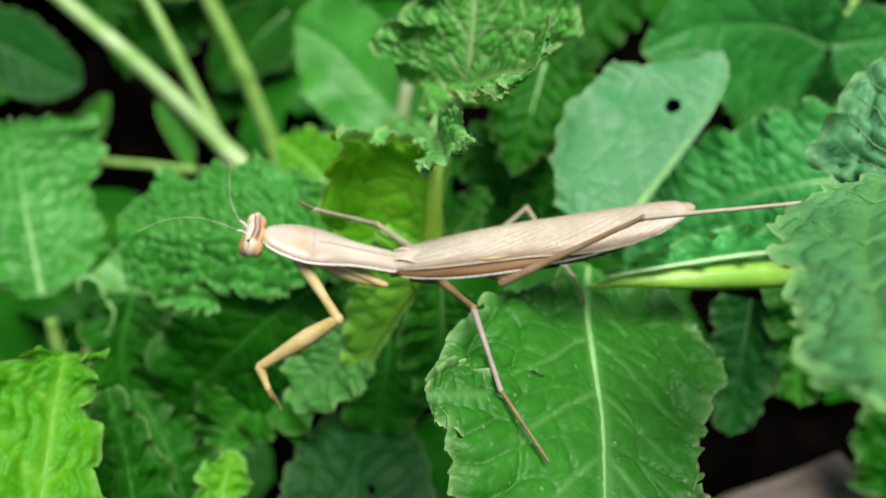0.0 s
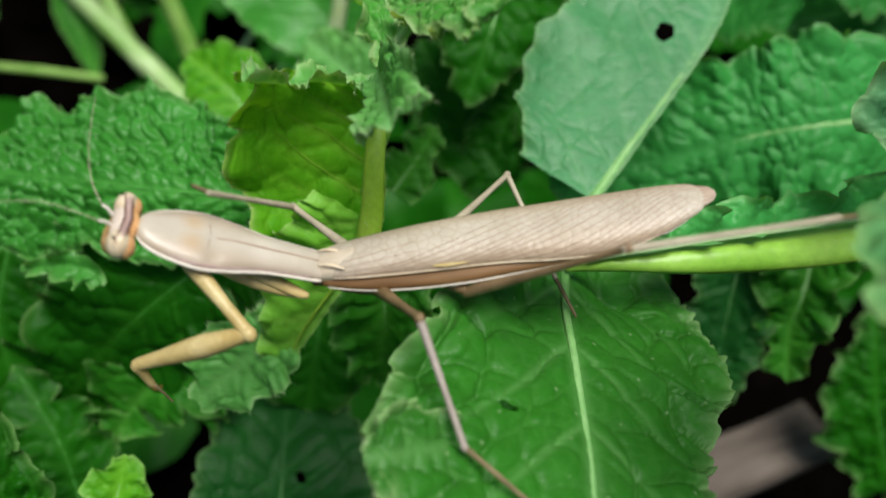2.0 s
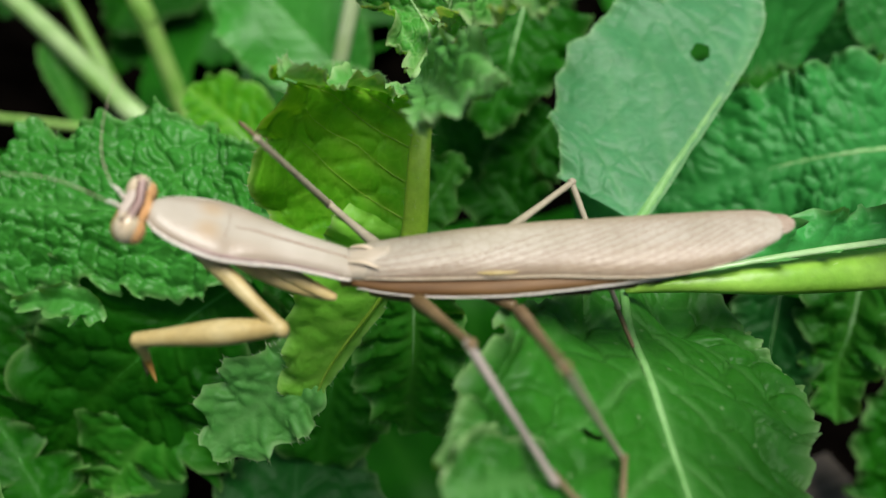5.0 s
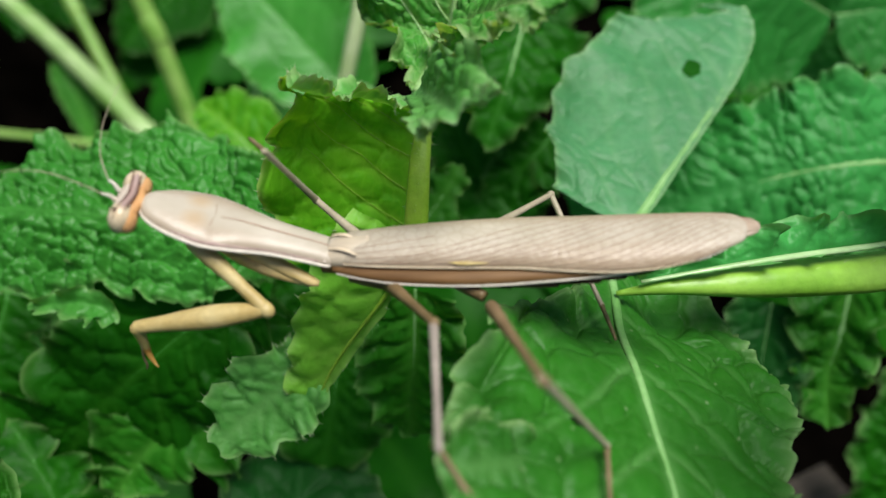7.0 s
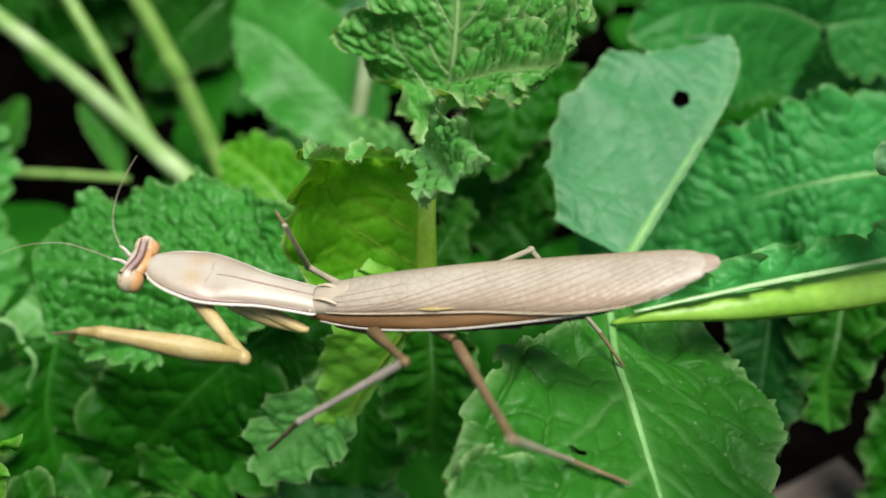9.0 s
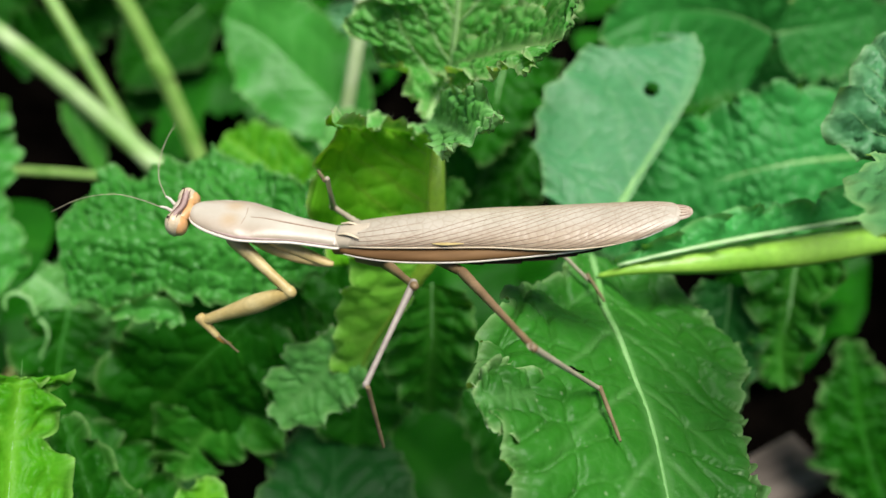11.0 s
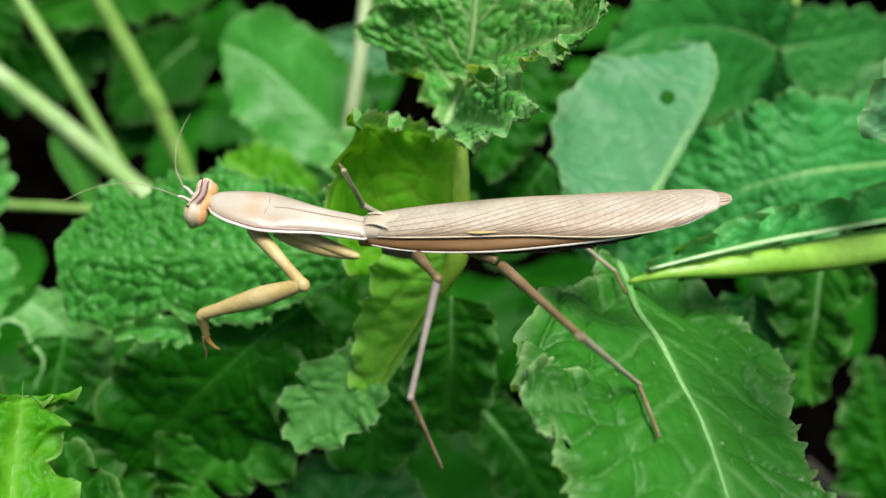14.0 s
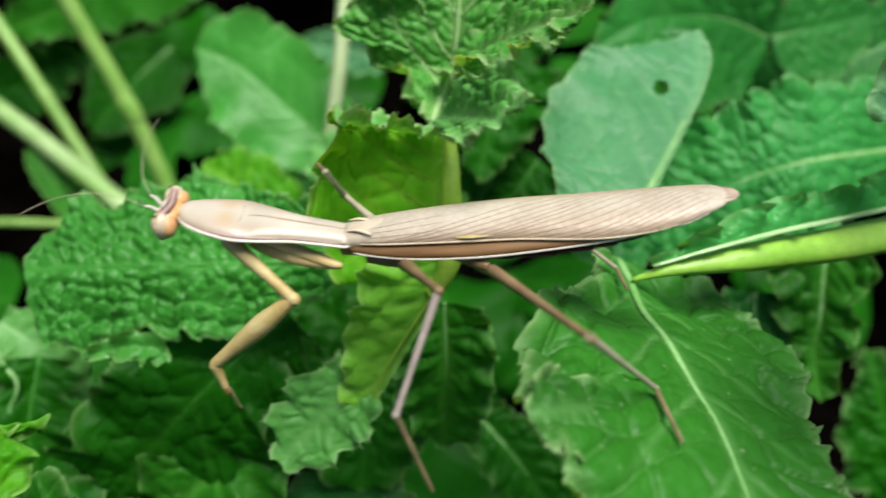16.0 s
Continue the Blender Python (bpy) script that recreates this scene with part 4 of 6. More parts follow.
leaf('dim green leaf in the gap behind the mantis', [(0.0389, 0.1577, 0.1229), (0.0299, 0.1489, 0.1158), (0.0209, 0.1382, 0.1014)], (-0.19, -0.62, 0.76),
     (0.0071, 0.0100, 0.0086, 0.0000), (0.0071, 0.0085, 0.0079, 0.0000), lift=(8, 8), mat='deep', teeth=0.1, ruffle=0.002, rib=0.0004, seed=255)

stem = tagged(new("stem"), "thin pale leaf stalk rising from the shade", "stem", "bare stems")
part('stalk', tube([(-0.0431, 0.2322, 0.0674), (-0.0462, 0.2269, 0.0629), (-0.0504, 0.2221, 0.0586), (-0.0560, 0.2155, 0.0500), (-0.0640, 0.2080, 0.0250), (-0.0660, 0.2060, -0.0350)], (0.0010, 0.0014, 0.0016), 28, ridge=0.05), M_STEM_PALE, stem)
leaf('small withered ochre leaf hanging in the shade', [(-0.1172, 0.1281, 0.0634), (-0.1195, 0.1229, 0.0591), (-0.1235, 0.1200, 0.0563), (-0.1231, 0.1148, 0.0523)], (0.30, -0.50, 0.80),
     (0.0010, 0.0022, 0.0026, 0.0000), (0.0010, 0.0024, 0.0028, 0.0000), lift=(20, 20), mat='withered', ruffle=0.001, teeth=0.05, bulge=0.0002, rib=0.0003, seed=252)

# ---- dimmer leaves behind the stems ----
leaf('lobed green leaf beside the whitish stem', [(-0.0055, 0.3071, 0.1140), (-0.0186, 0.2961, 0.1035), (-0.0303, 0.2864, 0.0942)], (-0.03, -0.83, 0.56),
     (0.0141, 0.0164, 0.0129, 0.0000), (0.0141, 0.0176, 0.0141, 0.0000), lift=(8, 8), mat='mid', teeth=0.2, ruffle=0.0015, bulge=0.0003, rib=0.0004, seed=262)
leaf('green leaf behind the whitish stem', [(0.0353, 0.2848, 0.1155), (0.0149, 0.2753, 0.1051), (-0.0020, 0.2671, 0.0962)], (-0.13, -0.80, 0.59),
     (0.0114, 0.0137, 0.0102, 0.0000), (0.0114, 0.0137, 0.0114, 0.0000), lift=(8, 8), mat='mid', teeth=0.2, ruffle=0.0015, bulge=0.0003, rib=0.0004, seed=269)
leaf('small pale green leaf in the shade', [(0.0121, 0.2593, 0.0795), (-0.0037, 0.2644, 0.0811), (-0.0214, 0.2685, 0.0816)], (-0.07, -0.76, 0.65),
     (0.0059, 0.0089, 0.0075, 0.0000), (0.0059, 0.0085, 0.0070, 0.0000), lift=(8, 8), mat='pale', teeth=0.1, rib=0.0003, seed=276)
leaf('ragged dark green leaf between two stems', [(-0.1953, 0.3641, -0.0232), (-0.1658, 0.3711, -0.0134), (-0.1344, 0.3802, -0.0015)], (0.28, -0.73, 0.63),
     (0.0128, 0.0192, 0.0160, 0.0000), (0.0128, 0.0160, 0.0144, 0.0000), lift=(8, 8), mat='deep', teeth=0.25, ruffle=0.003, rib=0.0004, seed=283)
leaf('narrow shaded leaf along a stem', [(-0.1203, 0.3260, -0.0288), (-0.1060, 0.3509, -0.0201), (-0.0908, 0.3713, -0.0020)], (0.17, -0.72, 0.67),
     (0.0125, 0.0165, 0.0128, 0.0000), (0.0094, 0.0143, 0.0128, 0.0000), lift=(8, 8), mat='deep', teeth=0.25, ruffle=0.003, rib=0.0004, seed=290)
leaf('shaded leaf at the foot of the stems', [(-0.1352, 0.3045, -0.0349), (-0.1179, 0.3207, -0.0325), (-0.1082, 0.3462, -0.0240)], (0.20, -0.67, 0.71),
     (0.0092, 0.0155, 0.0142, 0.0000), (0.0092, 0.0140, 0.0126, 0.0000), lift=(8, 8), mat='deep', teeth=0.2, ruffle=0.002, rib=0.0004, seed=297)
leaf('greyish green leaf behind the lobed one', [(-0.0024, 0.1588, 0.1141), (-0.0107, 0.1687, 0.1142), (-0.0211, 0.1785, 0.1138)], (-0.06, -0.65, 0.76),
     (0.0068, 0.0104, 0.0097, 0.0000), (0.0068, 0.0087, 0.0079, 0.0000), lift=(8, 8), mat='frost', teeth=0.1, ruffle=0.001, rib=0.0004, seed=304)
leaf('pointed dark leaf near the soil', [(-0.2058, 0.3833, -0.0099), (-0.1977, 0.3972, 0.0021), (-0.1856, 0.4180, 0.0201)], (0.33, -0.75, 0.57),
     (0.0128, 0.0176, 0.0144, 0.0000), (0.0128, 0.0176, 0.0144, 0.0000), lift=(8, 8), mat='deep', teeth=0.2, ruffle=0.002, rib=0.0004, seed=311)
leaf('small green leaf low between stems', [(-0.1950, 0.2894, -0.0174), (-0.1853, 0.2992, -0.0083), (-0.1768, 0.3091, 0.0006)], (0.35, -0.64, 0.68),
     (0.0057, 0.0080, 0.0063, 0.0000), (0.0057, 0.0080, 0.0063, 0.0000), lift=(8, 8), mat='mid', teeth=0.1, rib=0.0003, seed=318)
leaf('dark leaf in the shade of the lobed leaf', [(0.0668, 0.2553, 0.1126), (0.0541, 0.2415, 0.1029), (0.0393, 0.2276, 0.0932)], (-0.17, -0.76, 0.62),
     (0.0107, 0.0149, 0.0128, 0.0000), (0.0107, 0.0128, 0.0107, 0.0000), lift=(8, 8), mat='deep', teeth=0.15, ruffle=0.002, rib=0.0004, seed=325)

# ---- bristles on two stalks ----
hairs([(0.0001, 0.1057, 0.1884), (-0.0014, 0.0941, 0.1858), (-0.0023, 0.0850, 0.1770)], 90, 0.0011, 0.0009, 3, lobed)
hairs([(0.0492, 0.0818, 0.1742), (0.0690, 0.0856, 0.1719), (0.0864, 0.0896, 0.1699)], 120, 0.0021, 0.0014, 4, front)
leaf('dark leaf under the raised foreleg', [(-0.0054, 0.1098, 0.1029), (-0.0179, 0.1171, 0.1129), (-0.0313, 0.1265, 0.1179)], (-0.02, -0.54, 0.84),
     (0.0058, 0.0093, 0.0085, 0.0000), (0.0058, 0.0086, 0.0085, 0.0000), lift=(8, 8), mat='deep', teeth=0.2, ruffle=0.002, rib=0.0004, seed=332)
leaf('dim leaf in the gap beside the lobed leaf', [(0.0308, 0.1363, 0.1085), (0.0196, 0.1530, 0.1142), (0.0088, 0.1725, 0.1217)], (-0.08, -0.64, 0.77),
     (0.0084, 0.0127, 0.0112, 0.0000), (0.0084, 0.0119, 0.0103, 0.0000), lift=(8, 8), mat='deep', teeth=0.15, ruffle=0.002, rib=0.0004, seed=339)
leaf('near crinkled pale leaf with a scalloped edge', [(0.0744, 0.1213, 0.2303), (0.0673, 0.1158, 0.2224), (0.0616, 0.1114, 0.2144)], (-0.58, -0.66, 0.48),
     (0.0058, 0.0082, 0.0069, 0.0000), (0.0058, 0.0078, 0.0069, 0.0000), lift=(8, 8), mat='pale', teeth=0.2, lobe=0.007, frill=0.0008, bulge=0.001, cell=0.004, rib=0.0003, seed=346)
leaf('dusky leaf low behind a forked stalk', [(0.1786, 0.2029, 0.1245), (0.1502, 0.1978, 0.1162), (0.1185, 0.1967, 0.1043)], (-0.55, -0.60, 0.58),
     (0.0120, 0.0169, 0.0140, 0.0000), (0.0120, 0.0169, 0.0140, 0.0000), lift=(8, 8), mat='half_shade_blue', teeth=0.15, bulge=0.0004, rib=0.0005, seed=353)
leaf('dusky leaf above a forked stalk', [(0.1152, 0.2569, 0.1313), (0.1357, 0.2505, 0.1294), (0.1585, 0.2454, 0.1289)], (-0.48, -0.71, 0.50),
     (0.0107, 0.0160, 0.0128, 0.0000), (0.0107, 0.0160, 0.0128, 0.0000), lift=(8, 8), mat='half_shade_blue', teeth=0.15, bulge=0.0004, rib=0.0005, seed=360)
leaf('lobed green leaf half in shade below the foreleg', [(-0.0208, 0.1023, 0.1214), (-0.0344, 0.0917, 0.1201), (-0.0499, 0.0814, 0.1128), (-0.0578, 0.0744, 0.1043)], (0.19, -0.42, 0.89),
     (0.0058, 0.0086, 0.0107, 0.0086, 0.0000), (0.0058, 0.0100, 0.0114, 0.0093, 0.0000), lift=(8, 8), mat='mid', teeth=0.45, lobe=0.01, frill=0.0008, ruffle=0.0025, waves=5.0, bulge=0.0004, rib=0.0003, seed=367)
leaf('toothed green leaf among darker ones', [(-0.0640, 0.0617, 0.0991), (-0.0682, 0.0733, 0.1072), (-0.0786, 0.0881, 0.1114)], (0.32, -0.34, 0.88),
     (0.0057, 0.0085, 0.0072, 0.0000), (0.0057, 0.0085, 0.0072, 0.0000), lift=(8, 8), mat='deep', teeth=0.4, lobe=0.008, frill=0.0008, ruffle=0.002, bulge=0.0005, rib=0.0003, seed=374)

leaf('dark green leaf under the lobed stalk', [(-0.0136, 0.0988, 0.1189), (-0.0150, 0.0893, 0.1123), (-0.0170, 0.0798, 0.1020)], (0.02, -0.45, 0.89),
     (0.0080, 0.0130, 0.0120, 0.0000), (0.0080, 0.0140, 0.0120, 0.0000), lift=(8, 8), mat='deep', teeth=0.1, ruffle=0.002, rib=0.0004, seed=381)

# ---- foliage further down, and an unseen ring added all round ----
def undergrowth(name, label, spots, mat, seed):
    """Many plain leaves of other plants, one mesh."""
    rng = np.random.RandomState(seed)
    verts, quads, vein = [], [], []
    nu, nv = 14, 9
    q = np.linspace(0, 1, nu)
    v = np.linspace(-1, 1, nv)
    for x, y, z, size in spots:
        a = rng.uniform(0, 2 * math.pi)
        tilt = rng.uniform(-0.5, 0.5)
        wide = rng.uniform(0.32, 0.46) * size
        w = wide * np.sqrt(np.clip(np.sin(math.pi * np.clip(q * 0.97 + 0.03, 0, 1) ** 0.8), 0, 1)) * (1 + 0.13 * wave(q * 7 + rng.uniform(0, 99), seed, 2))
        px = (q - 0.5) * size
        X = np.repeat(px[:, None], nv, 1)
        Y = w[:, None] * v[None, :]
        Z = -0.9 * X ** 2 / size + 0.25 * np.abs(Y) + 0.05 * size * np.sin(X / size * 16 + a) * np.abs(v)[None, :] + X * tilt
        ca, sa = math.cos(a), math.sin(a)
        base = len(verts)
        for i in range(nu):
            for j in range(nv):
                verts.append((x + ca * X[i, j] - sa * Y[i, j], y + sa * X[i, j] + ca * Y[i, j], max(-0.018, z - 0.02 + Z[i, j])))
                vein.append(0.8 if j == nv // 2 else 0.0)
        for i in range(nu - 1):
            for j in range(nv - 1):
                k = base + i * nv + j
                quads.append((k, k + 1, k + nv + 1, k + nv))
    me = bpy.data.meshes.new(name)
    me.from_pydata(verts, [], quads)
    at = me.attributes.new("vein", "FLOAT", "POINT")
    at.data.foreach_set("value", np.array(vein, np.float32))
    me.polygons.foreach_set("use_smooth", [True] * len(me.polygons))
    me.materials.append(MAT[mat])
    return tagged(new(name, me), label, "foliage", kind="stuff")


rng = np.random.RandomState(4)
low, ring = [], []
while len(low) < 70:
    x, y = rng.uniform(-0.3, 0.22), rng.uniform(0.0, 0.42)
    if not (x > 0.05 and y < 0.16):
        low.append((x, y, rng.uniform(0.0, 0.035) if y < 0.2 else rng.uniform(-0.02, 0.012), rng.uniform(0.04, 0.075)))
# Ring kept out of view, added to block low sky light from the soil.
while len(ring) < 230:
    x, y = rng.uniform(-0.8, 0.8), rng.uniform(-0.6, 1.0)
    if abs(x) > 0.27 or y > 0.43 or y < -0.07:
        ring.append((x, y, rng.uniform(0.03, 0.17 if y < 0.0 else 0.2), rng.uniform(0.06, 0.12)))
# The lowest leaves take the green with shade in its colour.
undergrowth("undergrowth", "green leaves close to the soil, coloured dark for the shade there", low, "deep", 3)
undergrowth("surrounding_foliage", "unseen green leaves round about, added to shade the soil", ring, "mid", 6)

# body joint places of the legs, millimetres in the body's own space: knee, ankle, toe
LEFT_MID = [
    (0.0, (-11.68, 14.29, 1.53), (-14.05, 28.46, -1.04), (-19.17, 38.84, -5.14)),
    (0.5, (-11.45, 14.78, 3.35), (-14.09, 28.52, -0.83), (-19.79, 38.05, -5.26)),
    (1.0, (-10.94, 12.98, 2.90), (-13.37, 26.97, -0.51), (-19.14, 34.75, -4.82)),
    (1.5, (-12.28, 18.13, 10.74), (-14.03, 25.33, -1.84), (-19.75, 31.63, -6.34)),
    (2.0, (-11.99, 14.18, 6.00), (-14.68, 26.91, -0.62), (-20.12, 31.87, -4.75)),
    (2.5, (-12.06, 13.99, 3.90), (-18.07, 26.20, -1.39), (-21.90, 29.68, -4.41)),
    (3.0, (-11.48, 14.49, 5.25), (-18.12, 26.35, -0.08), (-21.01, 29.17, -2.14)),
    (3.5, (-11.39, 13.79, 2.99), (-18.85, 25.74, -0.83), (-20.96, 27.41, -2.69)),
    (4.0, (-11.55, 14.96, 4.36), (-18.44, 26.86, -0.54), (-20.41, 28.75, -2.18)),
    (6.5, (-12.62, 17.39, 6.44), (-19.64, 27.37, -1.58), (-21.73, 29.51, -3.29)),
    (7.0, (-12.50, 14.59, 3.41), (-13.41, 29.15, 2.90), (-15.98, 32.53, 0.56)),
    (7.5, (-13.54, 14.96, 4.62), (-13.85, 29.46, 2.96), (-18.27, 34.71, -0.37)),
    (8.0, (-13.84, 12.88, 1.82), (-15.25, 27.40, 1.19), (-21.38, 34.01, -3.13)),
    (8.5, (-12.51, 13.14, 2.46), (-14.19, 27.64, 2.42), (-18.61, 33.86, -0.84)),
    (9.0, (-14.93, 15.24, 5.39), (-1.67, 18.96, 0.53), (7.13, 16.71, -8.91)),
    (9.5, (-12.95, 12.58, 3.85), (-6.93, 25.32, 0.02), (-2.60, 23.84, -12.26)),
    (12.0, (-12.51, 15.08, 2.76), (-7.46, 26.57, -4.70), (-9.20, 28.57, -17.54)),
    (12.5, (-12.59, 16.25, 3.35), (-7.51, 26.78, -5.39), (-10.40, 29.47, -17.73)),
    (13.0, (-11.97, 15.08, 2.84), (-7.55, 26.60, -4.97), (-10.15, 28.88, -17.60)),
    (13.5, (-11.66, 15.96, 3.93), (-7.49, 26.92, -4.76), (-9.95, 28.80, -17.49)),
    (14.0, (-11.08, 17.26, 4.95), (-6.99, 26.85, -5.27), (-9.49, 28.76, -17.79)),
    (14.5, (-10.67, 15.96, 6.65), (-4.90, 26.39, -1.78), (-7.10, 28.20, -14.37)),
    (15.0, (-9.86, 16.95, 5.92), (-3.77, 26.47, -3.33), (-6.29, 28.79, -15.86)),
    (15.5, (-9.80, 17.77, 5.21), (-4.89, 27.07, -4.91), (-7.80, 29.70, -17.42)),
    (16.0, (-12.46, 16.66, 3.87), (-6.66, 26.43, -5.30), (-9.25, 28.68, -17.87)),
]
LEFT_HIND = [
    (0.0, (-39.69, 5.79, 6.18), (-62.32, 9.70, 7.37), (-67.72, 14.36, 10.98)),
    (0.5, (-39.81, 6.97, 6.18), (-62.46, 10.55, 8.02), (-68.14, 15.06, 11.44)),
    (1.0, (-39.87, 6.71, 5.70), (-62.39, 11.00, 7.60), (-68.36, 15.09, 11.01)),
    (1.5, (-34.94, 13.14, 9.43), (-56.16, 18.87, 16.21), (-62.86, 16.49, 12.34)),
    (2.0, (-34.64, 14.50, 12.47), (-57.31, 12.53, 9.10), (-64.37, 10.38, 5.72)),
    (2.5, (-30.39, 17.30, 14.20), (-50.01, 7.60, 7.12), (-57.95, 7.27, 7.83)),
    (3.0, (-20.38, 23.72, 12.68), (-31.24, 18.00, -6.77), (-34.47, 23.95, -10.16)),
    (3.5, (-19.64, 27.26, 14.74), (-27.05, 21.60, -6.29), (-25.81, 26.35, -5.18)),
    (4.0, (-19.29, 27.27, 15.57), (-26.48, 22.91, -5.84), (-25.17, 27.73, -4.93)),
    (6.5, (-21.03, 28.80, 15.32), (-26.71, 23.23, -6.26), (-25.85, 28.99, -5.58)),
    (7.0, (-22.88, 30.04, 13.54), (-29.74, 23.08, -7.28), (-29.28, 29.01, -6.91)),
    (7.5, (-23.53, 28.64, 13.46), (-30.15, 22.86, -7.79), (-30.95, 30.47, -7.61)),
    (8.0, (-25.97, 27.88, 10.96), (-31.26, 20.60, -10.21), (-33.33, 28.31, -10.93)),
    (8.5, (-26.81, 27.79, 10.23), (-31.94, 20.19, -10.86), (-33.49, 28.58, -10.85)),
    (9.0, (-28.06, 27.87, 8.70), (-30.88, 17.53, -11.65), (-33.84, 17.51, -14.26)),
    (9.5, (-28.23, 26.43, 5.95), (-33.86, 16.94, -14.23), (-36.55, 23.41, -15.84)),
    (12.0, (-28.63, 26.59, 4.44), (-36.25, 17.19, -15.12), (-38.18, 25.93, -15.31)),
    (12.5, (-28.43, 26.65, 4.54), (-36.46, 17.22, -14.84), (-38.15, 26.25, -14.66)),
    (13.0, (-28.65, 27.61, 4.60), (-36.12, 17.35, -14.58), (-37.86, 26.17, -14.69)),
    (13.5, (-28.28, 28.34, 5.01), (-35.71, 17.88, -14.08), (-37.33, 26.72, -14.05)),
    (14.0, (-27.35, 29.55, 6.19), (-34.99, 19.64, -13.10), (-36.41, 28.32, -13.24)),
    (14.5, (-25.26, 29.01, 8.45), (-33.13, 19.51, -10.96), (-34.28, 28.04, -10.83)),
    (15.0, (-24.75, 29.59, 8.19), (-33.77, 21.94, -11.54), (-34.15, 28.76, -11.30)),
    (15.5, (-25.80, 29.72, 7.15), (-35.01, 21.22, -12.14), (-35.25, 29.86, -11.49)),
    (16.0, (-28.35, 27.77, 5.66), (-36.53, 18.20, -13.59), (-38.19, 26.96, -13.46)),
]
RIGHT_MID = [
    (0.0, (4.21, -11.85, -0.84), (11.47, -3.70, 11.54), (15.31, -8.21, 10.57)),
    (0.5, (3.87, -12.21, -2.18), (11.01, -4.65, 10.63), (15.32, -8.70, 9.62)),
    (1.0, (3.22, -12.54, -3.80), (10.85, -6.79, 9.66), (15.54, -10.39, 8.63)),
    (1.5, (3.11, -12.70, -3.28), (10.59, -6.70, 10.15), (14.75, -10.70, 8.49)),
    (2.0, (4.44, -11.49, 0.03), (10.54, -3.51, 13.12), (14.11, -7.75, 10.82)),
    (2.5, (3.75, -11.88, 0.85), (9.20, -7.29, 15.73), (12.74, -12.11, 16.27)),
    (3.0, (3.79, -11.85, 0.86), (9.53, -7.50, 15.71), (13.09, -12.33, 15.50)),
    (3.5, (3.28, -12.61, -0.99), (9.47, -8.25, 13.66), (13.02, -13.00, 12.76)),
    (4.0, (3.54, -12.39, -0.76), (9.06, -7.55, 14.01), (12.44, -12.41, 13.03)),
    (6.5, (4.35, -11.74, -0.96), (8.10, -5.57, 13.88), (11.11, -10.57, 12.48)),
    (7.0, (4.51, -11.60, -0.99), (6.30, -3.44, 13.24), (9.51, -8.31, 11.82)),
    (7.5, (5.32, -10.64, -0.22), (6.02, -2.08, 13.87), (9.40, -6.81, 12.37)),
    (8.0, (5.57, -10.54, -1.62), (4.86, -2.61, 12.83), (8.42, -7.19, 11.30)),
    (8.5, (5.83, -10.23, -1.86), (5.18, -2.49, 12.70), (8.79, -7.24, 12.09)),
    (9.0, (5.77, -10.24, -2.92), (1.88, -2.83, 11.30), (5.09, -7.74, 10.00)),
    (9.5, (6.15, -9.76, -1.33), (0.55, -1.30, 11.68), (3.20, -6.29, 9.65)),
    (12.0, (3.93, -12.09, -3.17), (1.51, -1.34, 9.12), (4.19, -6.47, 7.51)),
    (12.5, (3.76, -12.28, -2.66), (1.89, -0.91, 9.16), (4.63, -6.04, 7.66)),
    (13.0, (3.39, -12.36, -4.10), (2.03, -2.27, 8.88), (4.52, -7.46, 7.20)),
    (13.5, (3.40, -12.23, -4.59), (2.37, -2.63, 8.78), (4.61, -7.86, 6.90)),
    (14.0, (3.81, -12.02, -4.15), (2.65, -2.04, 8.94), (4.66, -7.30, 6.86)),
    (14.5, (4.43, -11.64, -3.29), (3.56, -3.37, 10.96), (5.12, -8.69, 8.67)),
    (15.0, (4.28, -11.85, -2.38), (3.97, -2.02, 10.87), (5.68, -7.35, 8.70)),
    (15.5, (4.31, -11.78, -0.95), (3.36, -0.27, 10.84), (5.34, -5.56, 8.83)),
    (16.0, (3.57, -12.43, -1.40), (1.78, -0.78, 10.15), (4.19, -5.97, 8.35)),
]
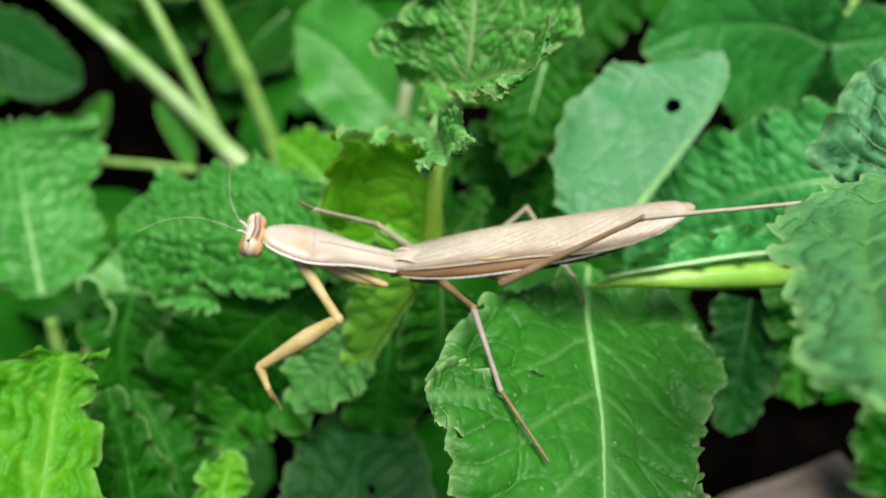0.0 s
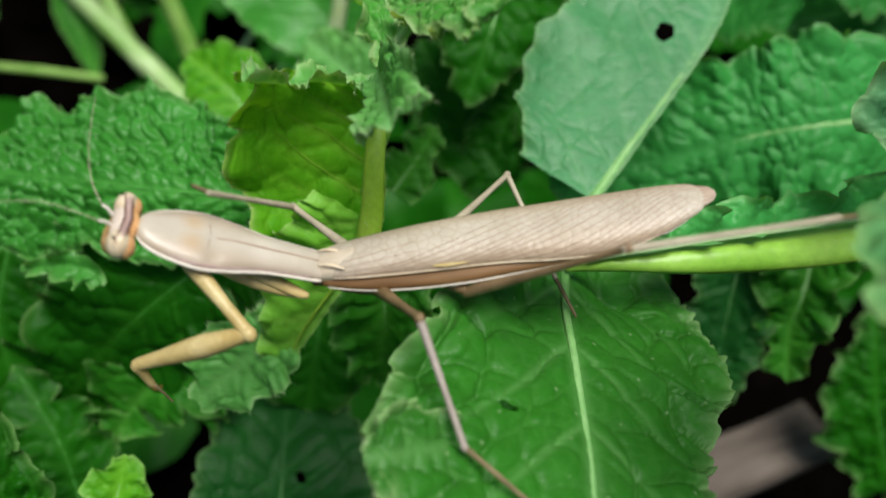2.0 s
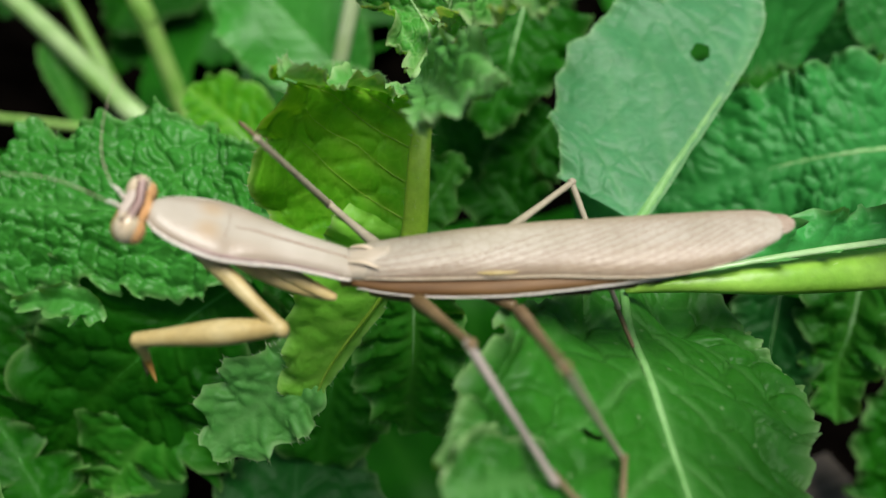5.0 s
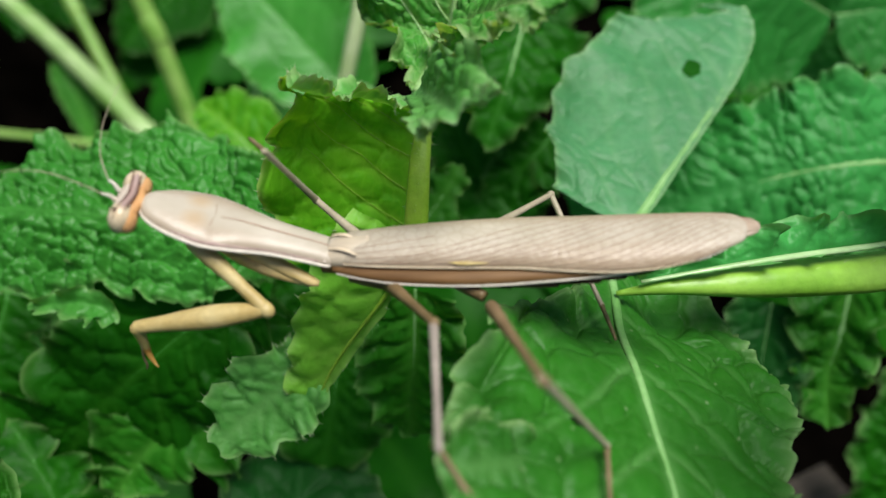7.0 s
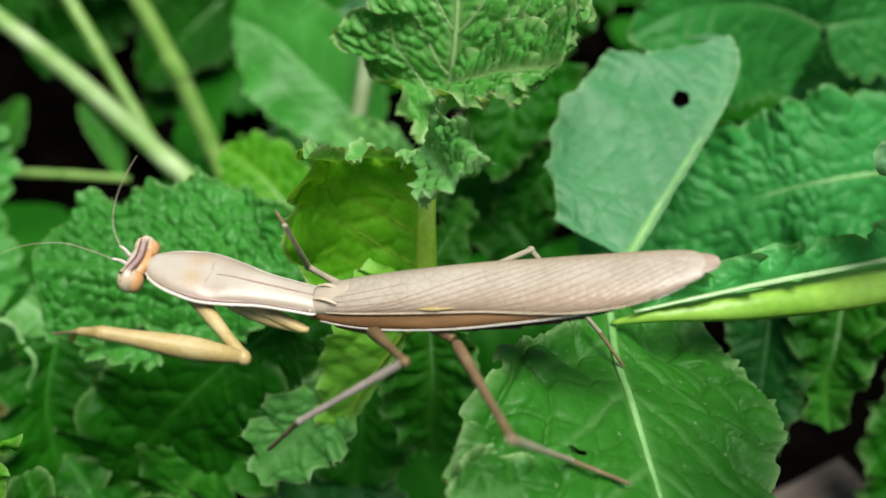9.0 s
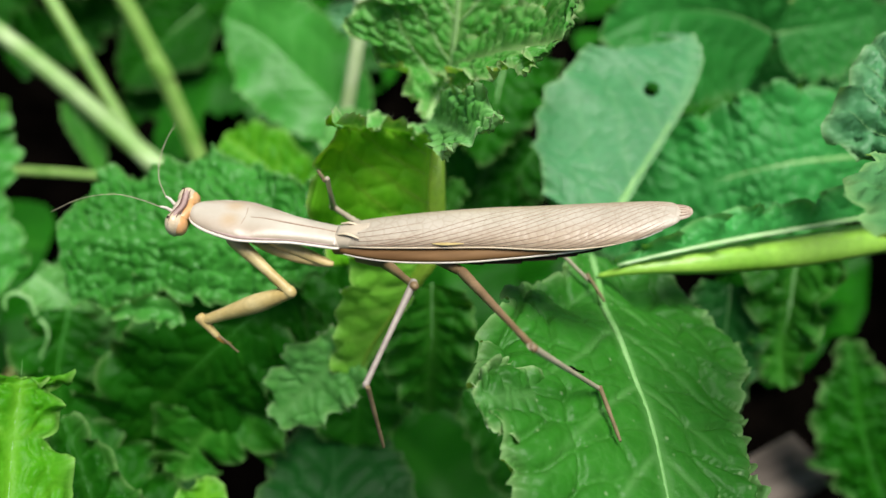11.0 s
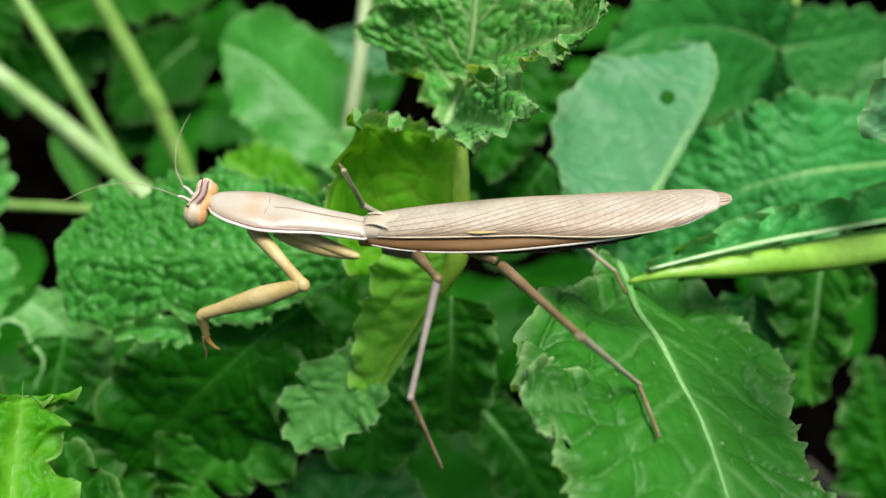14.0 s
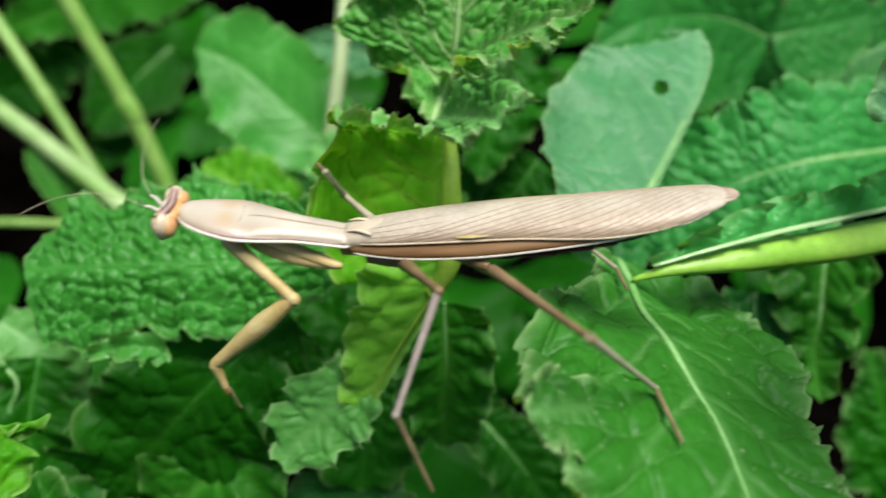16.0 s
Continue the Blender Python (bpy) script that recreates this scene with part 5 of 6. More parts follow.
RIGHT_HIND = [
    (0.0, (-23.21, -20.99, -11.00), (-29.43, -6.22, -17.23), (-30.75, 1.85, -17.57)),
    (0.5, (-23.77, -19.44, -8.84), (-29.55, -5.24, -16.64), (-30.91, 2.32, -17.26)),
    (1.0, (-24.64, -21.44, -11.11), (-29.24, -5.78, -16.55), (-30.54, 0.60, -17.45)),
    (1.5, (-24.78, -11.61, -2.54), (-29.52, -6.60, -18.30), (-30.82, -1.58, -19.23)),
    (2.0, (-25.52, -19.58, -9.48), (-29.71, -4.59, -16.80), (-30.77, -0.82, -17.68)),
    (2.5, (-25.79, -16.74, -5.63), (-30.79, -4.61, -16.76), (-31.55, -1.70, -17.22)),
    (3.0, (-25.90, -15.71, -3.24), (-31.09, -4.15, -14.87), (-31.66, -1.28, -15.13)),
    (3.5, (-27.21, -18.00, -6.38), (-31.63, -4.15, -15.57), (-32.19, -1.54, -15.83)),
    (4.0, (-26.78, -15.03, -3.48), (-31.54, -3.46, -15.28), (-31.94, -0.27, -15.27)),
    (6.5, (-27.16, -17.90, -6.54), (-31.37, -4.03, -15.79), (-31.99, 0.59, -15.71)),
    (7.0, (-26.90, -18.71, -8.26), (-32.82, -5.03, -16.83), (-33.68, 0.12, -16.50)),
    (7.5, (-26.12, -15.49, -4.46), (-32.58, -5.49, -16.87), (-33.86, -0.67, -17.05)),
    (8.0, (-25.59, -16.85, -7.26), (-32.97, -7.34, -19.56), (-34.82, -3.01, -20.15)),
    (8.5, (-24.92, -17.41, -6.56), (-31.95, -7.61, -18.83), (-33.88, -3.81, -19.82)),
    (9.0, (-25.63, -15.22, -8.35), (-33.80, -11.37, -22.99), (-35.76, -8.01, -24.03)),
    (9.5, (-25.52, -16.31, -9.64), (-33.94, -13.95, -24.45), (-36.01, -10.67, -25.62)),
    (12.0, (-23.96, -16.51, -11.72), (-35.43, -15.29, -24.48), (-37.81, -6.61, -24.28)),
    (12.5, (-23.17, -15.44, -11.41), (-35.15, -15.01, -23.74), (-37.40, -5.98, -23.46)),
    (13.0, (-23.25, -14.75, -11.83), (-35.39, -15.44, -23.99), (-37.67, -6.13, -23.54)),
    (13.5, (-23.54, -15.13, -11.45), (-35.60, -15.23, -23.72), (-37.76, -5.85, -23.29)),
    (14.0, (-24.02, -16.81, -11.23), (-35.75, -14.65, -23.62), (-37.52, -4.40, -22.58)),
    (14.5, (-24.18, -16.90, -9.03), (-35.47, -13.50, -21.55), (-37.09, -4.71, -21.09)),
    (15.0, (-25.03, -17.61, -9.00), (-35.21, -12.99, -22.07), (-35.87, -2.83, -20.50)),
    (15.5, (-25.58, -19.22, -9.85), (-35.77, -13.17, -22.32), (-36.16, -2.02, -20.32)),
    (16.0, (-24.83, -16.83, -10.74), (-36.19, -16.14, -23.64), (-37.79, -5.31, -22.23)),
]
LEFT_FRONT = [
    (0.0, (10.97, 8.83, -1.77), (26.15, 11.18, -7.77), (24.68, 15.86, -12.04)),
    (0.5, (10.38, 10.05, 0.10), (25.88, 11.05, -5.47), (24.87, 14.45, -10.91)),
    (1.0, (10.00, 10.99, 2.19), (25.61, 10.93, -3.17), (25.14, 12.79, -9.38)),
    (1.5, (8.60, 10.70, 3.73), (23.84, 9.37, -2.47), (23.31, 11.19, -8.69)),
    (2.0, (8.61, 10.26, 2.89), (24.43, 8.89, -1.61), (24.05, 9.87, -8.03)),
    (2.5, (8.12, 10.53, 4.50), (22.58, 6.24, -2.19), (22.11, 5.29, -8.61)),
    (3.0, (7.85, 9.84, 3.05), (22.84, 7.05, -3.26), (19.51, 7.32, -8.84)),
    (3.5, (7.80, 9.42, 2.17), (24.15, 7.49, 0.98), (24.95, 6.20, -5.34)),
    (4.0, (7.86, 9.05, 1.45), (24.22, 7.37, 0.24), (25.00, 6.21, -6.11)),
    (6.5, (8.20, 6.77, -1.75), (24.61, 6.77, -3.47), (25.27, 6.26, -9.92)),
    (7.0, (8.28, 6.34, -2.43), (24.68, 6.65, -4.22), (25.32, 6.27, -10.67)),
    (7.5, (8.41, 6.00, -3.07), (24.79, 6.95, -4.79), (25.86, 6.46, -11.18)),
    (8.0, (8.59, 5.57, -3.55), (24.91, 7.26, -5.37), (26.40, 6.66, -11.67)),
    (8.5, (7.87, 5.05, -2.97), (23.83, 9.07, -1.87), (25.26, 9.12, -8.21)),
    (9.0, (8.18, 9.45, 1.16), (20.71, 12.97, 11.31), (26.98, 11.43, 10.56)),
    (9.5, (7.67, 5.79, -2.49), (22.95, 4.51, -8.58), (18.49, 6.17, -13.00)),
    (12.0, (9.35, 6.38, -5.01), (25.24, 8.65, -8.84), (25.55, 9.24, -15.31)),
    (12.5, (9.85, 6.45, -5.44), (25.70, 9.48, -8.90), (26.94, 9.81, -15.27)),
    (13.0, (9.40, 7.53, -4.32), (25.39, 9.44, -7.87), (26.60, 9.67, -14.26)),
    (13.5, (9.08, 8.51, -2.96), (25.09, 9.40, -6.85), (26.27, 9.54, -13.25)),
    (14.0, (8.88, 9.36, -1.46), (24.79, 9.37, -5.83), (25.93, 9.40, -12.23)),
    (14.5, (8.77, 9.85, 0.21), (24.48, 9.33, -4.81), (25.60, 9.26, -11.22)),
    (15.0, (8.57, 8.68, -1.62), (23.81, 8.73, -7.94), (24.29, 9.17, -14.41)),
    (15.5, (8.57, 7.31, -3.38), (23.14, 8.14, -11.08), (22.97, 9.08, -17.51)),
    (16.0, (8.94, 5.78, -4.92), (22.46, 7.55, -14.21), (21.66, 8.97, -20.50)),
]
BODY = [
    (0.0, -0.0073, 0.0762, 0.1871, 12.0, 9.6, 185.2, 29.2),
    (0.5, -0.0073, 0.0758, 0.1869, 12.0, 9.6, 185.5, 30.1),
    (1.0, -0.0068, 0.0743, 0.1871, 12.0, 9.8, 186.3, 31.4),
    (1.5, -0.0074, 0.0729, 0.1886, 12.0, 10.8, 186.4, 33.1),
    (2.0, -0.0076, 0.0737, 0.1870, 12.0, 11.0, 185.4, 35.0),
    (2.5, -0.0088, 0.0757, 0.1873, 12.0, 10.5, 179.6, 30.2),
    (3.0, -0.0088, 0.0758, 0.1861, 12.0, 9.4, 179.2, 29.3),
    (3.5, -0.0094, 0.0757, 0.1870, 12.0, 9.1, 178.5, 28.3),
    (4.0, -0.0094, 0.0761, 0.1866, 12.0, 9.1, 179.7, 28.8),
    (6.5, -0.0101, 0.0759, 0.1871, 12.0, 9.5, 179.8, 26.3),
    (7.0, -0.0121, 0.0773, 0.1873, 12.0, 10.5, 176.7, 24.6),
    (7.5, -0.0122, 0.0784, 0.1868, 12.0, 11.9, 175.3, 23.1),
    (8.0, -0.0135, 0.0781, 0.1881, 12.0, 14.0, 174.1, 22.7),
    (8.5, -0.0129, 0.0781, 0.1871, 12.0, 15.4, 174.0, 23.1),
    (9.0, -0.0162, 0.0763, 0.1902, 12.0, 16.5, 172.3, 24.8),
    (9.5, -0.0170, 0.0758, 0.1917, 12.0, 16.5, 170.6, 22.4),
    (12.0, -0.0174, 0.0784, 0.1917, 12.0, 13.8, 170.5, 17.4),
    (12.5, -0.0170, 0.0791, 0.1911, 12.0, 13.6, 170.1, 17.2),
    (13.0, -0.0173, 0.0783, 0.1914, 12.0, 13.6, 170.8, 17.2),
    (13.5, -0.0172, 0.0783, 0.1914, 12.0, 13.1, 171.0, 17.4),
    (14.0, -0.0169, 0.0792, 0.1910, 12.0, 12.7, 171.1, 17.4),
    (14.5, -0.0158, 0.0780, 0.1892, 12.0, 12.4, 173.8, 20.2),
    (15.0, -0.0153, 0.0788, 0.1895, 12.0, 11.9, 174.0, 19.4),
    (15.5, -0.0157, 0.0799, 0.1895, 12.0, 11.7, 172.6, 18.1),
    (16.0, -0.0174, 0.0791, 0.1905, 12.0, 12.9, 170.4, 17.5),
]
HIP = {'left_front':(.0165,.0018,-.0022),'left_mid':(-.006,.0025,-.003),'left_hind':(-.0175,.0053,-.003),'right_mid':(-.004,-.0025,-.002),'right_hind':(-.0125,-.0025,-.003)}
LEN = {'left_front': (0.0115, 0.0165, 0.0065), 'left_mid': (0.0162, 0.0146, 0.0120), 'left_hind': (0.0250, 0.0230, 0.0084), 'right_mid': (0.0125, 0.0165, 0.0060), 'right_hind': (0.0200, 0.0172, 0.0065)}

# ---- the mantis ----
M_PRONOTUM = plain_material("mantis_back_tan", (0.46, 0.38, 0.27), (0.58, 0.50, 0.39), 0.42, 160.0, 0.00015, 0.4, (0.35, 1, 1))
M_LINE = plain_material("mantis_brown_line", (0.30, 0.20, 0.14), (0.40, 0.28, 0.2), 0.5, 300.0, 0.0001)
M_STRIPE = plain_material("mantis_mauve_stripe", (0.36, 0.24, 0.21), (0.46, 0.34, 0.30), 0.45, 300.0, 0.0001)
M_HEAD = plain_material("mantis_head_orange_tan", (0.58, 0.27, 0.09), (0.68, 0.42, 0.2), 0.35, 260.0, 0.0001, 0.5)
M_EYE = plain_material("mantis_eye_cream", (0.60, 0.47, 0.30), (0.72, 0.61, 0.43), 0.22, 500.0, 0.00005, 0.6)
M_SHIN = plain_material("mantis_shin_mauve_tan", (0.25, 0.21, 0.175), (0.36, 0.31, 0.26), 0.45, 260.0, 0.0001, 0.4)
M_FOOT = plain_material("mantis_foot_brown", (0.13, 0.10, 0.050), (0.24, 0.185, 0.10), 0.6, 400.0, 0.0001, 0.15)
M_LEG = plain_material("mantis_leg_tan", (0.32, 0.275, 0.19), (0.46, 0.40, 0.285), 0.45, 260.0, 0.0001, 0.4)
M_HIND = plain_material("mantis_hind_leg_brown", (0.17, 0.105, 0.05), (0.29, 0.19, 0.10), 0.45, 260.0, 0.0001, 0.4)
M_HOOK = plain_material("mantis_hook_amber", (0.36, 0.17, 0.035), (0.50, 0.28, 0.07), 0.4, 260.0, 0.0001, 0.4)
M_FORELEG = plain_material("mantis_foreleg_ochre", (0.40, 0.28, 0.085), (0.58, 0.47, 0.22), 0.42, 260.0, 0.0001, 0.4)
M_OCHRE = plain_material("mantis_folded_leg_yellow", (0.52, 0.38, 0.14), (0.68, 0.53, 0.24), 0.42, 260.0, 0.0001, 0.4)
M_UNDER = plain_material("mantis_dark_underwing", (0.012, 0.008, 0.006), (0.035, 0.02, 0.013), 0.75, 200.0, 0.0001, 0.1)
M_TIP = plain_material("mantis_wing_tip_brown", (0.38, 0.29, 0.22), (0.48, 0.38, 0.29), 0.45, 200.0, 0.0001)
M_BAND = plain_material("mantis_peach_band", (0.58, 0.48, 0.39), (0.68, 0.59, 0.50), 0.4, 300.0, 0.0001)
M_RIM = plain_material("mantis_cream_rim", (0.60, 0.54, 0.45), (0.70, 0.64, 0.55), 0.35, 300.0, 0.0001, 0.5)
M_CREAM = plain_material("mantis_cream_rib", (0.62, 0.50, 0.34), (0.72, 0.60, 0.44), 0.4, 300.0, 0.0001, 0.4)
M_VEIN = plain_material("mantis_vein_brown", (0.31, 0.215, 0.15), (0.40, 0.29, 0.21), 0.5, 300.0, 0.0001, 0.3)
M_DARK = plain_material("mantis_dark_brown_line", (0.13, 0.065, 0.05), (0.20, 0.11, 0.085), 0.5, 300.0, 0.0001, 0.3)
M_THIGH = plain_material("mantis_thigh_brown", (0.13, 0.085, 0.035), (0.24, 0.16, 0.075), 0.45, 220.0, 0.0001, 0.4)
M_SIDE = plain_material("mantis_wing_side_brown", (0.10, 0.048, 0.016), (0.25, 0.14, 0.058), 0.45, 200.0, 0.0001, 0.2, (0.2, 1, 1))


def flank_shaded(nt, colour, tc, y0, y1, tint, most):
    """Paints shade into a colour: mixes it towards a tint on the flanks, away from the back's middle line."""
    sep = nt.nodes.new("ShaderNodeSeparateXYZ")
    nt.links.new(tc, sep.inputs[0])
    side = nt.nodes.new("ShaderNodeMath")
    side.operation = "ABSOLUTE"
    nt.links.new(sep.outputs["Y"], side.inputs[0])
    rng_node = nt.nodes.new("ShaderNodeMapRange")
    rng_node.inputs[1].default_value, rng_node.inputs[2].default_value = y0, y1
    rng_node.inputs[4].default_value = most
    nt.links.new(side.outputs[0], rng_node.inputs[0])
    mx = mixed(nt)
    nt.links.new(rng_node.outputs[0], mx.inputs[0])
    nt.links.new(colour, mx.inputs[6])
    mx.inputs[7].default_value = rgb(tint)
    return mx.outputs[2]


def shield_material():
    """Tan neck shield: pale back, flanks browned as painted shade, an amber patch on each side of the groove."""
    m, nt, bsdf, link = material("mantis_shield_tan")
    tc = nt.nodes.new("ShaderNodeTexCoord").outputs["Object"]
    n1 = textured(nt, "ShaderNodeTexNoise", 190.0, 4.0, tc)
    base = ramp(nt, n1.outputs[0], [(0.3, (0.395, 0.345, 0.265)), (0.7, (0.50, 0.45, 0.368))])
    col = flank_shaded(nt, base.outputs[0], tc, 0.0010, 0.0027, (0.33, 0.24, 0.16), 0.55)
    sep = nt.nodes.new("ShaderNodeSeparateXYZ")
    link(tc, sep.inputs[0])
    side = nt.nodes.new("ShaderNodeMath")
    side.operation = "ABSOLUTE"
    link(sep.outputs["Y"], side.inputs[0])
    flat = nt.nodes.new("ShaderNodeCombineXYZ")
    link(sep.outputs["X"], flat.inputs[0])
    link(side.outputs[0], flat.inputs[1])
    far = nt.nodes.new("ShaderNodeVectorMath")
    far.operation = "DISTANCE"
    link(flat.outputs[0], far.inputs[0])
    far.inputs[1].default_value = (0.0170, 0.0015, 0.0)
    patch = nt.nodes.new("ShaderNodeMapRange")
    patch.inputs[1].default_value, patch.inputs[2].default_value = 0.0004, 0.0019
    patch.inputs[3].default_value, patch.inputs[4].default_value = 0.5, 0.0
    link(far.outputs["Value"], patch.inputs[0])
    mx = mixed(nt)
    link(patch.outputs[0], mx.inputs[0])
    link(col, mx.inputs[6])
    mx.inputs[7].default_value = (0.42, 0.27, 0.12, 1)
    link(mx.outputs[2], bsdf.inputs["Base Color"])
    bsdf.inputs["Roughness"].default_value = 0.36
    n2 = textured(nt, "ShaderNodeTexNoise", 1500.0, 3.0, tc)
    bump = nt.nodes.new("ShaderNodeBump")
    bump.inputs["Strength"].default_value, bump.inputs["Distance"].default_value = 0.35, 0.00012
    link(n2.outputs[0], bump.inputs["Height"])
    link(bump.outputs[0], bsdf.inputs["Normal"])
    return m


def wing_material():
    """Papery tan forewing with slanting brown veins."""
    m, nt, bsdf, link = material("mantis_wing_tan")
    tc = nt.nodes.new("ShaderNodeTexCoord").outputs["Object"]
    mp = nt.nodes.new("ShaderNodeMapping")
    mp.inputs["Rotation"].default_value = (0, 0, radians(-13))
    link(tc, mp.inputs[0])
    n1 = textured(nt, "ShaderNodeTexNoise", 140.0, 4.0, tc)
    base = ramp(nt, n1.outputs[0], [(0.3, (0.385, 0.335, 0.255)), (0.7, (0.50, 0.445, 0.362))])
    # Browner sides stand in for the shade where the wing turns sideways.
    base = flank_shaded(nt, base.outputs[0], tc, 0.0012, 0.0038, (0.33, 0.22, 0.12), 0.6)
    cell = textured(nt, "ShaderNodeTexVoronoi", 700.0, 0.0, mp.outputs[0])
    cell.feature = "DISTANCE_TO_EDGE"
    net = ramp(nt, cell.outputs[0], [(0.0, (0.80, 0.74, 0.70)), (0.12, (1, 1, 1))])
    mul = mixed(nt, "MULTIPLY")
    mul.inputs[0].default_value = 0.6
    link(base, mul.inputs[6])
    link(net.outputs[0], mul.inputs[7])
    link(mul.outputs[2], bsdf.inputs["Base Color"])
    bsdf.inputs["Roughness"].default_value = 0.42
    bump = nt.nodes.new("ShaderNodeBump")
    bump.inputs["Strength"].default_value, bump.inputs["Distance"].default_value = 0.5, 0.0002
    link(cell.outputs[0], bump.inputs["Height"])
    link(bump.outputs[0], bsdf.inputs["Normal"])
    return m


M_WING = wing_material()
M_SHIELD = shield_material()


def loft(sections, sides=28, cap=True):
    """A body along x: sections of (x, half width, height above, depth below, z of the middle, y of the middle)."""
    p = spline([s + (0,) * (6 - len(s)) for s in sections], len(sections) * 6)
    bm = bmesh.new()
    rings = []
    for x, w, h, d, zc, yc in p:
        ring = []
        for k in range(sides):
            a = 2 * math.pi * k / sides
            z = math.sin(a) * (h if math.sin(a) > 0 else d)
            ring.append(bm.verts.new((x, yc + math.cos(a) * max(w, 1e-5), zc + z)))
        rings.append(ring)
    for i in range(len(rings) - 1):
        for k in range(sides):
            bm.faces.new((rings[i][k], rings[i][(k + 1) % sides], rings[i + 1][(k + 1) % sides], rings[i + 1][k]))
    if cap:
        bm.faces.new(rings[0][::-1])
        bm.faces.new(rings[-1])
    bmesh.ops.recalc_face_normals(bm, faces=bm.faces)
    return bm


def ball(rx, ry, rz, at=(0, 0, 0), turn=(0, 0, 0), seg=24):
    bm = bmesh.new()
    bmesh.ops.create_uvsphere(bm, u_segments=seg, v_segments=seg // 2, radius=1.0)
    m = pose(*at, *turn) @ Matrix.Diagonal((rx, ry, rz, 1))
    bmesh.ops.transform(bm, matrix=m, verts=bm.verts)
    return bm


mantis = tagged(new("praying_mantis"), "tan brown praying mantis with folded papery wings walking over leaves", "mantis")

# wings and abdomen, along the body's x axis, head end at +x
K = 0.001


def mmx(rows):
    return [tuple(v * K for v in r) for r in rows]


FORE = mmx([(1.0, 2.0, 1.3, 0.6, 0.4, -0.2), (-3, 2.9, 1.7, 0.8, 0.3, -0.3), (-12, 3.7, 2.0, 0.9, 0.2, -0.3), (-22, 4.15, 2.1, 0.9, 0.05, -0.15), (-28, 4.5, 2.1, 1.0, -0.2, 0.15), (-33, 4.65, 2.2, 1.0, -0.4, 0.25), (-38, 4.4, 2.0, 0.9, -0.4, 0.1), (-42.5, 3.75, 1.55, 0.7, -0.2, -0.3), (-45.5, 2.95, 1.05, 0.45, 0.05, -0.7), (-47.4, 2.2, 0.8, 0.35, 0.1, -0.95), (-48.3, 1.2, 0.5, 0.2, 0.1, -1.05)])
SIDE = mmx([(0.5, 1.9, 0.7, 0.9, -0.4, 0.6), (-6, 3.0, 1.0, 1.4, -0.9, 1.0), (-16, 3.7, 1.2, 1.5, -1.1, 1.25), (-26, 3.7, 1.1, 1.3, -1.0, 1.15), (-34, 3.3, 0.8, 0.9, -0.7, 1.25), (-40, 2.4, 0.4, 0.5, -0.3, 1.3)])


def on_wing(sections, x, angle, out=0.0):
    """A point on a lofted wing: x in metres along the body, angle in degrees from the near edge up over the back."""
    p = spline(sections, len(sections) * 6)
    w, h, d, zc, yc = [float(np.interp(-x, -p[:, 0], p[:, k])) for k in range(1, 6)]
    a = radians(angle)
    return (x, yc + math.cos(a) * (w + out), zc + math.sin(a) * ((h if angle > 0 else d) + out))


part("abdomen", loft(mmx([(2, 1.6, 1.4, 1.6, -0.8), (-6, 2.4, 1.6, 2.2, -1.2), (-18, 3.2, 1.8, 2.6, -1.4), (-30, 3.0, 1.6, 2.2, -1.2), (-40, 1.8, 1.0, 1.2, -0.6), (-44, 0.5, 0.4, 0.4, -0.2)])), M_THIGH, mantis, "brown abdomen")
forewing = part("forewing", loft(FORE, 40), M_WING, mantis, "papery tan forewing with slanting brown veins")
part("wing_side", loft(SIDE), M_SIDE, mantis, "brown front margin of the wing")
part("wing_tip", loft(mmx([(-44.5, 2.0, 0.8, 0.5, 0.05, -1.0), (-47.6, 1.75, 0.62, 0.35, 0.05, -1.15), (-49.2, 1.25, 0.42, 0.25, 0.05, -1.25), (-49.9, 0.5, 0.2, 0.1, 0.05, -1.3)])), M_TIP, mantis, "brown hindwing tip")
for k in range(5):
    part("tip_vein", tube([(K * x, K * (-1.1 + (k - 2) * g), K * (0.05 + 0.78 * math.sqrt(max(0.05, 1 - ((k - 2) * g / 2.1) ** 2)) * f)) for x, g, f in ((-47.4, 0.62, 0.86), (-48.6, 0.52, 0.68), (-49.6, 0.3, 0.40))], (0.00006, 0.00006, 0.00004), 10, 6), M_LINE, mantis)


def hindwing():
    """Dark folded hindwing showing below, its lower edge in overlapping scallops."""
    bm = bmesh.new()
    rows = []
    n = 90
    for i in range(n):
        f = i / (n - 1)
        x = -17.5 - 23.0 * f
        step = (f * 5.5 + 0.25 * math.sin(9 * f)) % 1.0
        drop = math.sin(math.pi * min(1.0, f * 1.06)) ** 0.7 * (0.55 + 0.45 * step)
        px, py, pz = on_wing(SIDE, K * max(x, -39.8), -22)
        inner = (px, py - 0.0008, pz + 0.0004)
        outer = (K * x, py + 0.00022, pz - 0.00095 * drop - 0.0001)
        rows.append([bm.verts.new(q) for q in (inner, outer, (K * x, py - 0.0002, pz - 0.00105 * drop - 0.0002), (px, py - 0.0014, pz - 0.0003))])
    for i in range(n - 1):
        for k in range(4):
            bm.faces.new((rows[i][k], rows[i][(k + 1) % 4], rows[i + 1][(k + 1) % 4], rows[i + 1][k]))
    bm.faces.new(rows[0][::-1])
    bm.faces.new(rows[-1])
    bmesh.ops.recalc_face_normals(bm, faces=bm.faces)
    return bm


